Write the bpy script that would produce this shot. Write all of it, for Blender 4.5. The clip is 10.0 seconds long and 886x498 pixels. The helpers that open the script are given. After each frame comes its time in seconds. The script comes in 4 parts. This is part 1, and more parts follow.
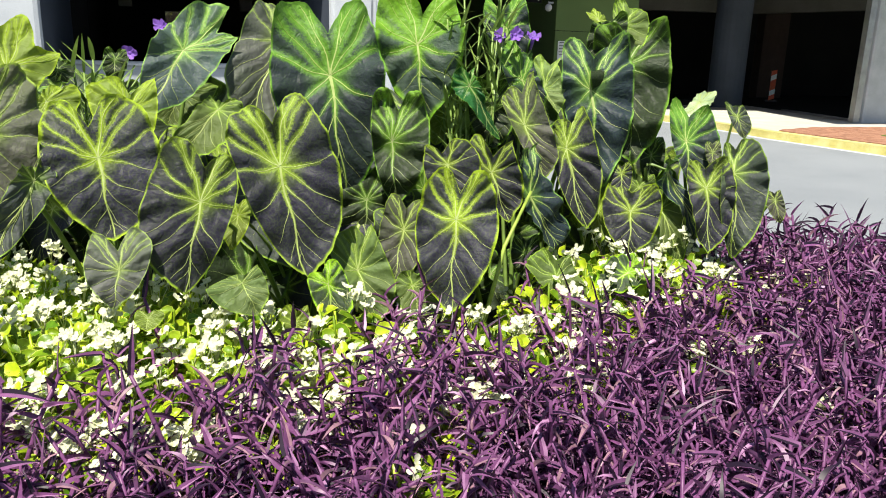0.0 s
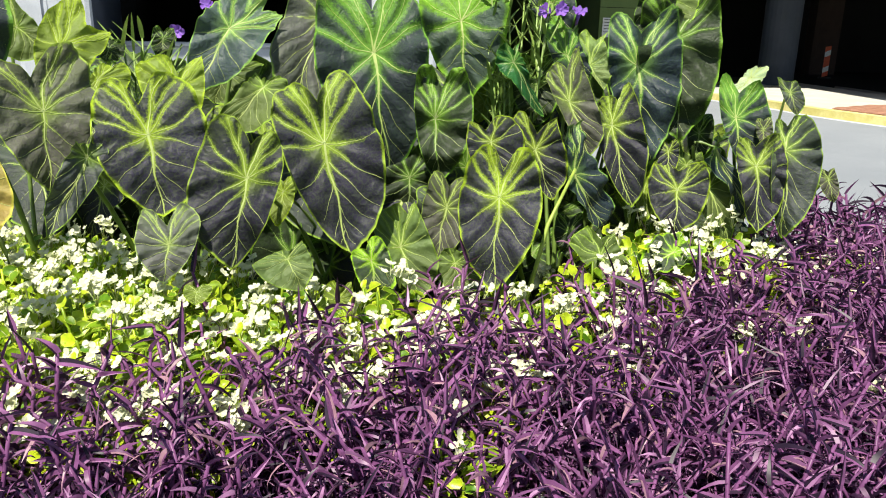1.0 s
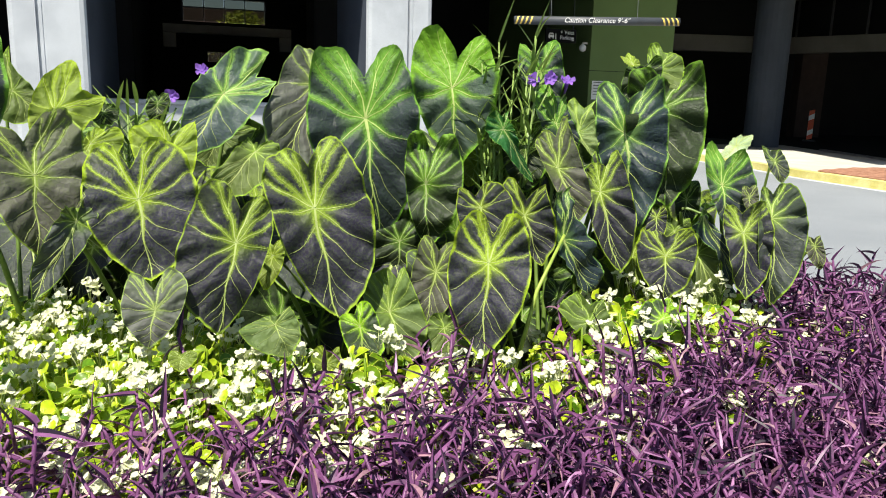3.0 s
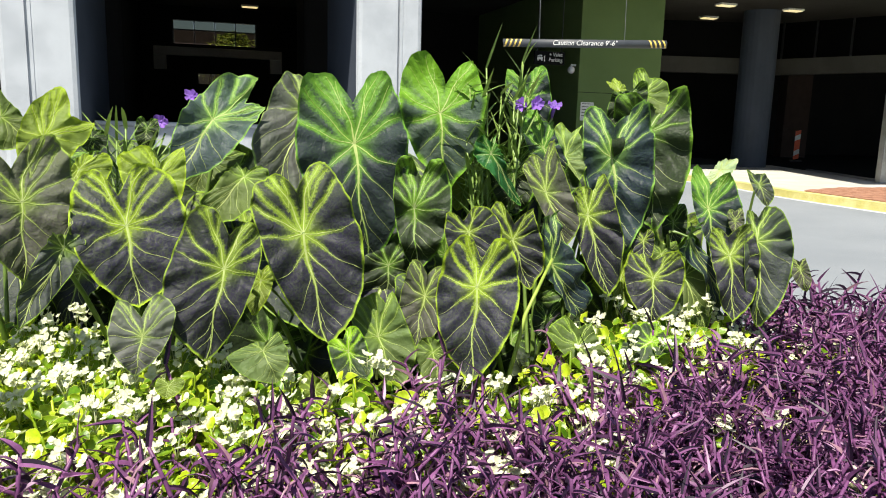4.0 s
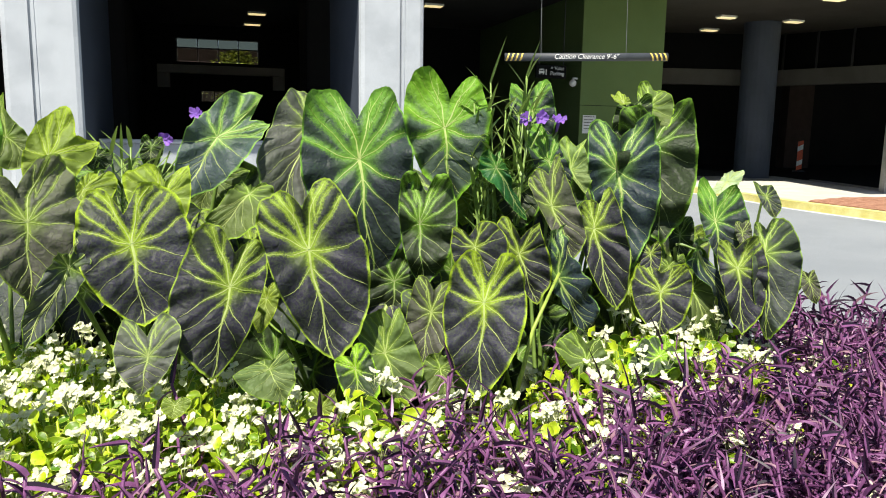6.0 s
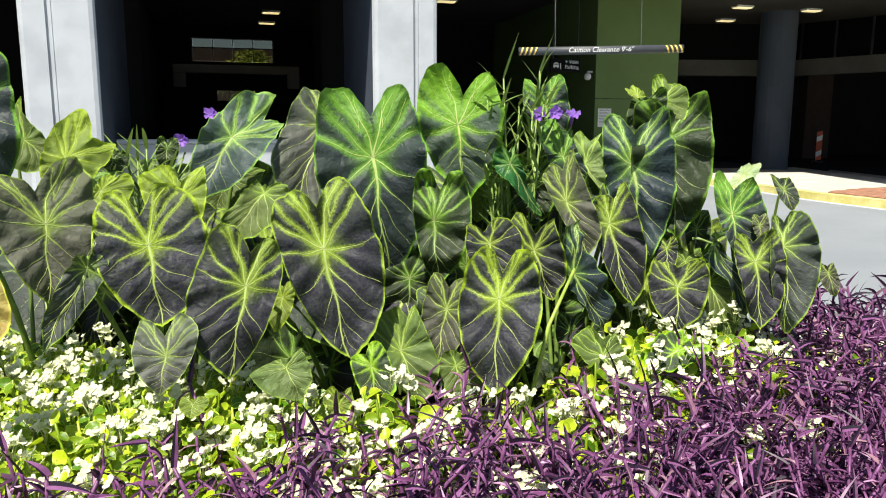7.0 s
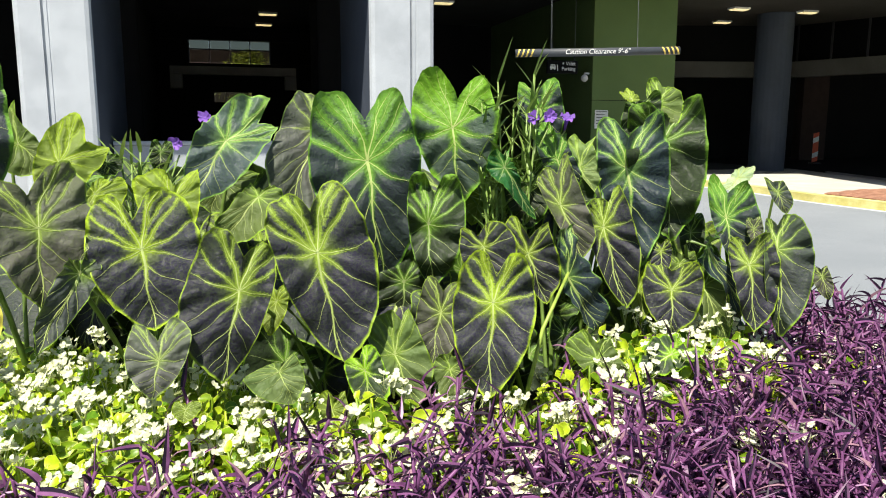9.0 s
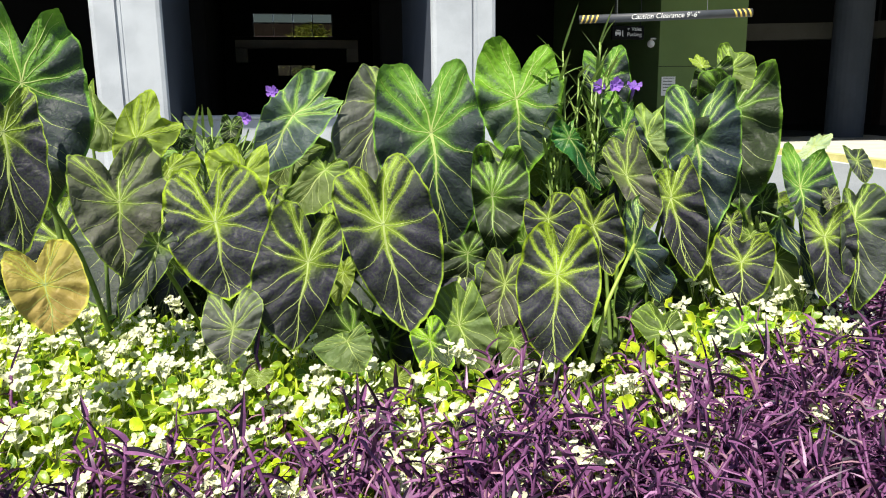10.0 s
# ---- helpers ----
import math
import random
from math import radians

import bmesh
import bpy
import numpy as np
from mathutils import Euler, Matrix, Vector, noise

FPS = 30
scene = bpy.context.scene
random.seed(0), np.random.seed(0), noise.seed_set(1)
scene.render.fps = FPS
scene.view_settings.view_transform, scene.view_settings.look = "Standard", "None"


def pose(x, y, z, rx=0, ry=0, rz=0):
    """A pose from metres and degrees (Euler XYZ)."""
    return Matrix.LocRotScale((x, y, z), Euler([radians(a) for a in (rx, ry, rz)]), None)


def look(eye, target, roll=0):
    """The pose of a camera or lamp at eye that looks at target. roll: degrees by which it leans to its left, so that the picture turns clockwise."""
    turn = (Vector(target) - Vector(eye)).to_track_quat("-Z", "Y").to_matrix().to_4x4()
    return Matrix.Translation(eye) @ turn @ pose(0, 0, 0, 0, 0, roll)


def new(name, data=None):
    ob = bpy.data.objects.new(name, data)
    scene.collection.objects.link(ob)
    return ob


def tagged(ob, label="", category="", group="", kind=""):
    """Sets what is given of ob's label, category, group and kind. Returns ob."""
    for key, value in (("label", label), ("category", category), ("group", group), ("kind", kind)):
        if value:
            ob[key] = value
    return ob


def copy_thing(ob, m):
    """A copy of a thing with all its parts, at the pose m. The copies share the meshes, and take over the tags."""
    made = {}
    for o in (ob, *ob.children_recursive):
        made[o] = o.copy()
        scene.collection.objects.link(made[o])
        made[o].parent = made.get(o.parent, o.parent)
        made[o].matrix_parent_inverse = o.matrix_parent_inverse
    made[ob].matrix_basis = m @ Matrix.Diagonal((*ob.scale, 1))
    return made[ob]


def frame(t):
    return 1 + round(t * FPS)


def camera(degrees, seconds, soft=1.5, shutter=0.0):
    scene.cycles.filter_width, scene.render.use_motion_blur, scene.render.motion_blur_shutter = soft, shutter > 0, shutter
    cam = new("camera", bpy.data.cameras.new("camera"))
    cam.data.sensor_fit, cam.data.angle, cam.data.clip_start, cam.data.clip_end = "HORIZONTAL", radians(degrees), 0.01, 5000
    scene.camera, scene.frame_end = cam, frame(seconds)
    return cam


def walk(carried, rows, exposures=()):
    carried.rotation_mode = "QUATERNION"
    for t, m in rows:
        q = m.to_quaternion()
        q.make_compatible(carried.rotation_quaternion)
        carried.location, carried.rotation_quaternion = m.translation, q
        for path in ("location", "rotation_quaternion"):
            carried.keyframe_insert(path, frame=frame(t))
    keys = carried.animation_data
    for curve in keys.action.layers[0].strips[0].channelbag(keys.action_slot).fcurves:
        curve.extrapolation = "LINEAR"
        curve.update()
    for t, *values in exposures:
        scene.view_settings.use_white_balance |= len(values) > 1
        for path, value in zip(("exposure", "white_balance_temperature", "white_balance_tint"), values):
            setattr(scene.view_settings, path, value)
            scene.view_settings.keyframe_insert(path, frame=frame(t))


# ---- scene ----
cam = camera(61.58, 10.0, soft=1.05)
PATH = [
    (0.0, pose(0.0055, -0.0066, 1.4362, 75.744, -1.594, 0.010)),
    (0.5, pose(0.0002, -0.0060, 1.4329, 74.207, -1.389, 2.046)),
    (1.0, pose(0.0001, -0.0073, 1.4285, 74.136, -1.139, 3.144)),
    (1.5, pose(0.0011, -0.0034, 1.4332, 74.946, -1.411, 2.928)),
    (2.0, pose(0.0034, 0.0007, 1.4363, 75.756, -1.611, 2.392)),
    (2.5, pose(0.0028, 0.0024, 1.4435, 77.157, -1.695, 2.714)),
    (4.0, pose(0.0115, -0.0040, 1.4673, 80.068, -1.626, 1.848)),
    (4.5, pose(0.0111, 0.0044, 1.4686, 80.459, -1.563, 1.484)),
    (5.0, pose(0.0079, 0.0066, 1.4682, 81.137, -1.320, 1.768)),
    (5.5, pose(0.0030, 0.0072, 1.4678, 81.264, -1.132, 1.900)),
    (7.0, pose(0.0082, 0.0092, 1.4736, 80.798, -0.157, 3.156)),
    (7.5, pose(0.0129, 0.0100, 1.4658, 81.907, 0.129, 4.283)),
    (8.0, pose(0.0131, 0.0103, 1.4726, 82.052, -0.000, 3.792)),
    (8.5, pose(0.0174, 0.0099, 1.4787, 81.459, -0.069, 2.758)),
    (9.0, pose(0.0184, 0.0109, 1.4803, 80.902, -0.150, 2.957)),
    (9.5, pose(0.0130, 0.0103, 1.4825, 80.572, 0.178, 4.423)),
    (10.0, pose(0.0112, -0.0006, 1.4847, 78.691, 0.736, 7.596)),
]
walk(cam, PATH, exposures=((0.0, 0.81), (10.0, 0.81)))

# ---- light ----
SUN_TO = Vector((0.16, 0.52, -1.0)).normalized()
world = bpy.data.worlds.new("world")
scene.world = world
world.use_nodes = True
sky = world.node_tree.nodes.new("ShaderNodeTexSky")
sky.sky_type, sky.sun_disc = "NISHITA", False
sky.sun_elevation = math.asin(-SUN_TO.z)
sky.sun_rotation = math.atan2(-SUN_TO.x, -SUN_TO.y)
world.node_tree.links.new(sky.outputs[0], world.node_tree.nodes["Background"].inputs[0])
world.node_tree.nodes["Background"].inputs[1].default_value = 0.062
sun = new("sun", bpy.data.lights.new("sun", "SUN"))
sun.data.energy, sun.data.angle, sun.data.color = 5.0, radians(0.5), (1.0, 0.945, 0.83)
sun.matrix_world = look((0, 0, 0), SUN_TO)


# ---- materials ----
def material(name):
    """A node material: its tree, its Principled node, and a function that adds a node with inputs set by name."""
    m = bpy.data.materials.new(name)
    m.use_nodes = True
    tree = m.node_tree
    bsdf = tree.nodes["Principled BSDF"]

    def add(kind, out=0, **ins):
        n = tree.nodes.new("ShaderNode" + kind)
        for key, value in ins.items():
            if key in ("operation", "blend_type", "data_type", "attribute_name", "feature", "interpolation_type"):
                exec_set(n, key, value)
                continue
            sock = n.inputs[int(key[1:])] if key[0] == "i" and key[1:].isdigit() else n.inputs[key.replace("_", " ")]
            if isinstance(value, bpy.types.NodeSocket):
                tree.links.new(value, sock)
            else:
                sock.default_value = value
        return n.outputs[out]

    return m, tree, bsdf, add


def exec_set(n, key, value):
    if key == "operation":
        n.operation = value
    elif key == "blend_type":
        n.blend_type = value
    elif key == "data_type":
        n.data_type = value
    elif key == "attribute_name":
        n.attribute_name = value
    elif key == "feature":
        n.feature = value
    elif key == "interpolation_type":
        n.interpolation_type = value


def mix(add, fac, a, b):
    return add("MixRGB", Fac=fac, Color1=a, Color2=b)


def rgba(c):
    return (c[0], c[1], c[2], 1.0)


def ramp(add, value, lo, hi):
    """0 below lo, 1 above hi, smooth between."""
    return add("MapRange", interpolation_type="SMOOTHSTEP", Value=value, From_Min=lo, From_Max=hi)


def surface(name, dark, light, rough, scale, fine, bump=0.3, metal=0.0, vary=0.0, depth=0.01, gloss=0.5):
    """A plain weathered surface: broad stains between two colours, fine grain, relief; vary: change from piece to piece."""
    m, tree, bsdf, add = material(name)
    co = add("TexCoord", 3)
    broad = add("TexNoise", Vector=co, Scale=scale, Detail=5.0, Roughness=0.6)
    grain = add("TexNoise", Vector=co, Scale=fine, Detail=3.0, Roughness=0.7)
    tone = mix(add, ramp(add, broad, 0.3, 0.7), rgba(dark), rgba(light))
    grains = add("MapRange", Value=grain, From_Min=0.25, From_Max=0.75, To_Min=0.78, To_Max=1.18)
    tone = add("MixRGB", blend_type="MULTIPLY", Fac=1.0, Color1=tone, Color2=grains)
    if vary:
        one = add("ObjectInfo", 5)
        one = add("MapRange", Value=one, To_Min=1 - vary, To_Max=1 + vary)
        tone = add("MixRGB", blend_type="MULTIPLY", Fac=1.0, Color1=tone, Color2=one)
    tree.links.new(tone, bsdf.inputs["Base Color"])
    bsdf.inputs["Roughness"].default_value, bsdf.inputs["Metallic"].default_value = rough, metal
    bsdf.inputs["Specular IOR Level"].default_value = gloss
    tree.links.new(add("Bump", Strength=bump, Distance=depth, Height=grain), bsdf.inputs["Normal"])
    return m


def leafy(name, tone, rough, through_tone, share, tree, bsdf, add):
    """Ends a leaf material: gloss above, light that comes through."""
    tree.links.new(tone, bsdf.inputs["Base Color"])
    tree.links.new(rough, bsdf.inputs["Roughness"]) if isinstance(rough, bpy.types.NodeSocket) else None
    if not isinstance(rough, bpy.types.NodeSocket):
        bsdf.inputs["Roughness"].default_value = rough
    thin = tree.nodes.new("ShaderNodeBsdfTranslucent")
    tree.links.new(through_tone, thin.inputs["Color"])
    both = tree.nodes.new("ShaderNodeMixShader")
    both.inputs[0].default_value = share
    tree.links.new(bsdf.outputs[0], both.inputs[1])
    tree.links.new(thin.outputs[0], both.inputs[2])
    tree.links.new(both.outputs[0], tree.nodes["Material Output"].inputs["Surface"])


def ear_material(name, dark, green, spread, margin, top, rough, share=0.12):
    """Elephant-ear blade: green that feathers out from the veins and the margin into a dark field.
    spread: metres of green beside a vein; margin: share of the radius that is green; top: how far green fills the lobes."""
    m, tree, bsdf, add = material(name)
    co = add("TexCoord", 3)
    vein = add("Attribute", 2, attribute_name="vein")
    edge = add("Attribute", 2, attribute_name="edge")
    high = add("Attribute", 2, attribute_name="high")
    hub = add("Attribute", 2, attribute_name="hub")
    feather = add("TexNoise", Vector=co, Scale=260.0, Detail=3.0, Roughness=0.75)
    blotch = add("TexNoise", Vector=co, Scale=38.0, Detail=5.0, Roughness=0.7)
    broad = add("TexNoise", Vector=co, Scale=8.0, Detail=4.0)
    hue = add("TexNoise", Vector=co, Scale=5.0, Detail=2.0)
    one = add("ObjectInfo", 5)
    # a net of veinlets
    swerve = add("VectorMath", operation="MULTIPLY_ADD", i0=add("TexNoise", 1, Vector=co, Scale=60.0, Detail=2.0), i1=(0.016, 0.016, 0.016), i2=co)
    net = ramp(add, add("TexVoronoi", 0, feature="DISTANCE_TO_EDGE", Vector=swerve, Scale=85.0), 0.0, 0.16)
    rag = add("MapRange", Value=feather, From_Min=0.25, From_Max=0.75, To_Min=-0.36, To_Max=0.36)
    rag = add("Math", operation="ADD", i0=rag, i1=add("MapRange", Value=blotch, From_Min=0.3, From_Max=0.7, To_Min=-0.24, To_Max=0.24))
    rag = add("Math", operation="MULTIPLY_ADD", i0=net, i1=0.20, i2=rag)
    # the green beside a vein is broad at the hub and dwindles outward
    dwindle = add("MapRange", interpolation_type="SMOOTHSTEP", Value=hub, From_Min=0.0, From_Max=0.40, To_Min=1.7, To_Max=0.42)
    wide = add("Math", operation="MULTIPLY_ADD", i0=dwindle, i1=spread, i2=add("Math", operation="MULTIPLY", i0=add("Math", operation="POWER", i0=high, i1=1.6), i1=top))
    near = add("Math", operation="ADD", i0=add("Math", operation="DIVIDE", i0=vein, i1=wide), i1=rag)
    by_vein = add("Math", operation="SUBTRACT", i0=1.0, i1=ramp(add, near, 0.30, 1.25))
    rim = add("Math", operation="MULTIPLY_ADD", i0=rag, i1=-0.045, i2=edge)
    rim = add("Math", operation="ADD", i0=rim, i1=add("MapRange", Value=broad, From_Min=0.3, From_Max=0.7, To_Min=-0.06, To_Max=0.035))
    by_edge = ramp(add, rim, 1.0 - margin, 1.0 - margin * 0.15)
    lip = ramp(add, edge, 0.958, 0.99)
    amount = add("Math", operation="MAXIMUM", i0=add("Math", operation="MAXIMUM", i0=by_vein, i1=by_edge), i1=lip)
    field = mix(add, ramp(add, broad, 0.35, 0.65), rgba([v * 0.72 for v in dark]), rgba([v * 1.3 for v in dark]))
    field = mix(add, ramp(add, hue, 0.42, 0.62), field, rgba((dark[0] * 1.04, dark[1] * 0.95, dark[2] * 1.06)))
    field = mix(add, add("Math", operation="MULTIPLY", i0=add("Math", operation="SUBTRACT", i0=1.0, i1=net), i1=0.16), field, rgba([v * 0.45 for v in green]))
    lobes = add("Math", operation="MULTIPLY_ADD", i0=add("Math", operation="SUBTRACT", i0=broad, i1=0.5), i1=1.5, i2=high)
    centre = add("MapRange", interpolation_type="SMOOTHSTEP", Value=hub, From_Min=0.02, From_Max=0.16, To_Min=0.7, To_Max=0.0)
    wash = add("Math", operation="MAXIMUM", i0=centre, i1=add("Math", operation="MULTIPLY", i0=ramp(add, lobes, 0.42, 1.15), i1=0.08 + 9.0 * top))
    wash = add("Math", operation="MULTIPLY", i0=wash, i1=add("MapRange", Value=blotch, From_Min=0.3, From_Max=0.7, To_Min=0.45, To_Max=1.1))
    field = mix(add, wash, field, rgba([v * 0.62 for v in green]))
    leaf = mix(add, ramp(add, blotch, 0.3, 0.7), rgba([v * 0.72 for v in green]), rgba([v * 1.12 for v in green]))
    tone = mix(add, amount, field, leaf)
    one = add("MapRange", Value=one, To_Min=0.85, To_Max=1.15)
    tone = add("MixRGB", blend_type="MULTIPLY", Fac=1.0, Color1=tone, Color2=one)
    crease = add("TexNoise", Vector=co, Scale=30.0, Detail=4.0, Distortion=1.4)
    relief = add("Math", operation="MULTIPLY_ADD", i0=crease, i1=3.4, i2=add("MapRange", Value=add("TexNoise", Vector=co, Scale=150.0, Detail=2.0), To_Max=0.35))
    relief = add("Math", operation="MULTIPLY_ADD", i0=net, i1=0.10, i2=relief)
    tree.links.new(add("Bump", Strength=0.42, Distance=0.005, Height=relief), bsdf.inputs["Normal"])
    bsdf.inputs["Specular IOR Level"].default_value = 0.19
    leafy(name, tone, rough, mix(add, 0.5, tone, rgba(green)), share, tree, bsdf, add)
    return m


EAR = {
    "dark": ear_material("ear_dark", (0.024, 0.023, 0.039), (0.25, 0.37, 0.030), 0.0068, 0.045, 0.014, 0.50),
    "greydark": ear_material("ear_greydark", (0.049, 0.060, 0.056), (0.22, 0.36, 0.035), 0.0054, 0.04, 0.009, 0.50),
    "grey": ear_material("ear_grey", (0.078, 0.083, 0.063), (0.24, 0.35, 0.045), 0.0057, 0.04, 0.009, 0.54),
    "greendark": ear_material("ear_greendark", (0.029, 0.038, 0.043), (0.125, 0.285, 0.028), 0.0075, 0.06, 0.030, 0.48),
    "green": ear_material("ear_green", (0.056, 0.087, 0.063), (0.165, 0.36, 0.022), 0.0093, 0.15, 0.067, 0.50),
    "darkgreen": ear_material("ear_darkgreen", (0.025, 0.036, 0.019), (0.14, 0.28, 0.025), 0.0057, 0.08, 0.014, 0.48),
    "blue": ear_material("ear_blue", (0.020, 0.031, 0.040), (0.17, 0.33, 0.055), 0.0057, 0.06, 0.009, 0.42),
    "olive": ear_material("ear_olive", (0.095, 0.140, 0.039), (0.25, 0.41, 0.035), 0.0057, 0.07, 0.010, 0.50, 0.2),
    "lime": ear_material("ear_lime", (0.157, 0.224, 0.039), (0.32, 0.45, 0.025), 0.0072, 0.12, 0.016, 0.48, 0.22),
    "bright": ear_material("ear_bright", (0.038, 0.056, 0.034), (0.26, 0.49, 0.015), 0.0090, 0.14, 0.023, 0.48, 0.22),
    "teal": ear_material("ear_teal", (0.016, 0.084, 0.022), (0.10, 0.26, 0.035), 0.0057, 0.05, 0.013, 0.36),
    "sage": ear_material("ear_sage", (0.052, 0.078, 0.074), (0.22, 0.40, 0.07), 0.0060, 0.08, 0.016, 0.44),
    "ash": ear_material("ear_ash", (0.090, 0.099, 0.085), (0.27, 0.38, 0.09), 0.0057, 0.05, 0.010, 0.5),
    "halo": ear_material("ear_halo", (0.024, 0.024, 0.038), (0.27, 0.39, 0.020), 0.0066, 0.085, 0.013, 0.50),
    "jade": ear_material("ear_jade", (0.129, 0.196, 0.062), (0.25, 0.39, 0.045), 0.0057, 0.06, 0.013, 0.50, 0.18),
    # gleam of a backlit glossy leaf, put into a very pale blade colour
    "gleam": ear_material("ear_gleam", (0.403, 0.538, 0.291), (0.42, 0.52, 0.24), 0.0057, 0.10, 0.010, 0.42, 0.3),
    "yellow": ear_material("ear_yellow", (0.291, 0.235, 0.062), (0.50, 0.47, 0.06), 0.0065, 0.08, 0.010, 0.50, 0.22),
}


def plant_material(name, dark, light, rough, share, scale=30.0, tint=None, gloss=0.5):
    """Small leaves and stems: change from leaf to leaf, blotches along them."""
    m, tree, bsdf, add = material(name)
    co = add("TexCoord", 3)
    each = add("NewGeometry", 8)
    blotch = add("TexNoise", Vector=co, Scale=scale, Detail=4.0)
    tone = mix(add, each, rgba(dark), rgba(light))
    if tint:
        tone = mix(add, ramp(add, each, 0.74, 1.0), tone, rgba(tint))
    shade = add("MapRange", Value=blotch, From_Min=0.3, From_Max=0.7, To_Min=0.75, To_Max=1.2)
    tone = add("MixRGB", blend_type="MULTIPLY", Fac=1.0, Color1=tone, Color2=shade)
    tree.links.new(add("Bump", Strength=0.25, Distance=0.002, Height=blotch), bsdf.inputs["Normal"])
    bsdf.inputs["Specular IOR Level"].default_value = gloss
    leafy(name, tone, rough, tone, share, tree, bsdf, add)
    return m


VEIN = plant_material("leaf_vein", (0.30, 0.39, 0.085), (0.42, 0.49, 0.17), 0.5, 0.15)
VEIN_PALE = plant_material("leaf_vein_dark", (0.20, 0.27, 0.08), (0.30, 0.36, 0.14), 0.45, 0.1)
PETIOLE_PALE = plant_material("pale_petiole", (0.30, 0.42, 0.06), (0.36, 0.48, 0.08), 0.45, 0.1)
PETIOLE = plant_material("petiole", (0.07, 0.125, 0.025), (0.17, 0.26, 0.045), 0.45, 0.05)
PURPLE, _t, _b, _a = material("purple_heart_leaf")
_each = _a("NewGeometry", 8)
_spot = _a("TexNoise", Vector=_a("TexCoord", 3), Scale=45.0, Detail=4.0)
_tone = mix(_a, ramp(_a, _each, 0.10, 0.60), rgba((0.016, 0.007, 0.020)), rgba((0.180, 0.064, 0.168)))
_tone = mix(_a, ramp(_a, _each, 0.60, 0.86), _tone, rgba((0.31, 0.155, 0.29)))
_tone = mix(_a, ramp(_a, _each, 0.93, 1.0), _tone, rgba((0.32, 0.18, 0.22)))
_tone = _a("MixRGB", blend_type="MULTIPLY", Fac=1.0, Color1=_tone, Color2=_a("MapRange", Value=_spot, From_Min=0.3, From_Max=0.7, To_Min=0.65, To_Max=1.3))
_t.links.new(_a("Bump", Strength=0.25, Distance=0.002, Height=_spot), _b.inputs["Normal"])
_b.inputs["Specular IOR Level"].default_value = 0.32
leafy("purple_heart_leaf", _tone, 0.42, _tone, 0.12, _t, _b, _a)
BEGONIA, _t, _b, _a = material("begonia_leaf")
_rim = _a("Attribute", 2, attribute_name="edge")
_each = _a("NewGeometry", 8)
_spot = _a("TexNoise", Vector=_a("TexCoord", 3), Scale=70.0, Detail=3.0)
_tone = mix(_a, _each, rgba((0.085, 0.22, 0.008)), rgba((0.54, 0.68, 0.022)))
_tone = _a("MixRGB", blend_type="MULTIPLY", Fac=1.0, Color1=_tone, Color2=_a("MapRange", Value=_spot, From_Min=0.3, From_Max=0.7, To_Min=0.72, To_Max=1.2))
_tone = mix(_a, ramp(_a, _rim, 0.90, 1.0), _tone, rgba((0.76, 0.80, 0.13)))
_t.links.new(_a("Bump", Strength=0.4, Distance=0.003, Height=_spot), _b.inputs["Normal"])
leafy("begonia_leaf", _tone, 0.36, _tone, 0.38, _t, _b, _a)
PETAL, _t, _b, _a = material("begonia_petal")
_rim = _a("Attribute", 2, attribute_name="edge")
_each = _a("NewGeometry", 8)
_tone = mix(_a, _each, rgba((0.70, 0.70, 0.52)), rgba((0.80, 0.80, 0.65)))
_tone = mix(_a, ramp(_a, _rim, 0.05, 0.5), rgba((0.66, 0.69, 0.40)), _tone)
_b.inputs["Specular IOR Level"].default_value = 0.2
leafy("begonia_petal", _tone, 0.6, mix(_a, 0.5, _tone, rgba((0.70, 0.78, 0.22))), 0.34, _t, _b, _a)
REED = plant_material("ruellia_leaf", (0.10, 0.19, 0.035), (0.29, 0.41, 0.09), 0.42, 0.15)
VIOLET = plant_material("ruellia_petal", (0.15, 0.06, 0.37), (0.27, 0.12, 0.56), 0.6, 0.30)
SOIL = surface("mulch_soil", (0.030, 0.020, 0.013), (0.075, 0.050, 0.032), 0.95, 9, 90, 1.0, depth=0.03)
ASPHALT = surface("sun_bleached_asphalt", (0.20, 0.22, 0.24), (0.245, 0.265, 0.285), 0.9, 0.35, 160, 0.5)
CONCRETE = surface("pale_concrete", (0.39, 0.415, 0.445), (0.49, 0.52, 0.55), 0.85, 1.6, 70, 0.35)
PAVING = surface("sidewalk_concrete", (0.44, 0.42, 0.365), (0.55, 0.53, 0.465), 0.88, 0.9, 80, 0.3)
KERB_PAINT = surface("yellow_kerb_paint", (0.56, 0.49, 0.14), (0.70, 0.64, 0.28), 0.75, 3.0, 60, 0.4)
# grey-blue paint; on the fins its darkness carries the shade
SHADED_GREY = surface("grey_blue_shaded_paint", (0.042, 0.054, 0.077), (0.056, 0.070, 0.099), 0.75, 1.0, 60, 0.25)
GREEN_PAINT = surface("olive_green_wall_paint", (0.112, 0.172, 0.050), (0.132, 0.200, 0.060), 0.8, 0.8, 70, 0.2)
# soffit colour far below a pale paint, so that it holds the shade
CEILING_DIM = surface("soffit_shade_tone", (0.045, 0.042, 0.038), (0.060, 0.057, 0.052), 0.9, 0.8, 40, 0.2, gloss=0.2)
# interior shade put into a near-black colour; also serves joint and print
NEAR_BLACK = surface("near_black", (0.007, 0.007, 0.0076), (0.0105, 0.0102, 0.0105), 0.8, 0.7, 40, 0.2, gloss=0.15)
BEAM_PAINT = surface("cream_beam_paint", (0.30, 0.285, 0.25), (0.37, 0.355, 0.31), 0.85, 0.9, 40, 0.2)
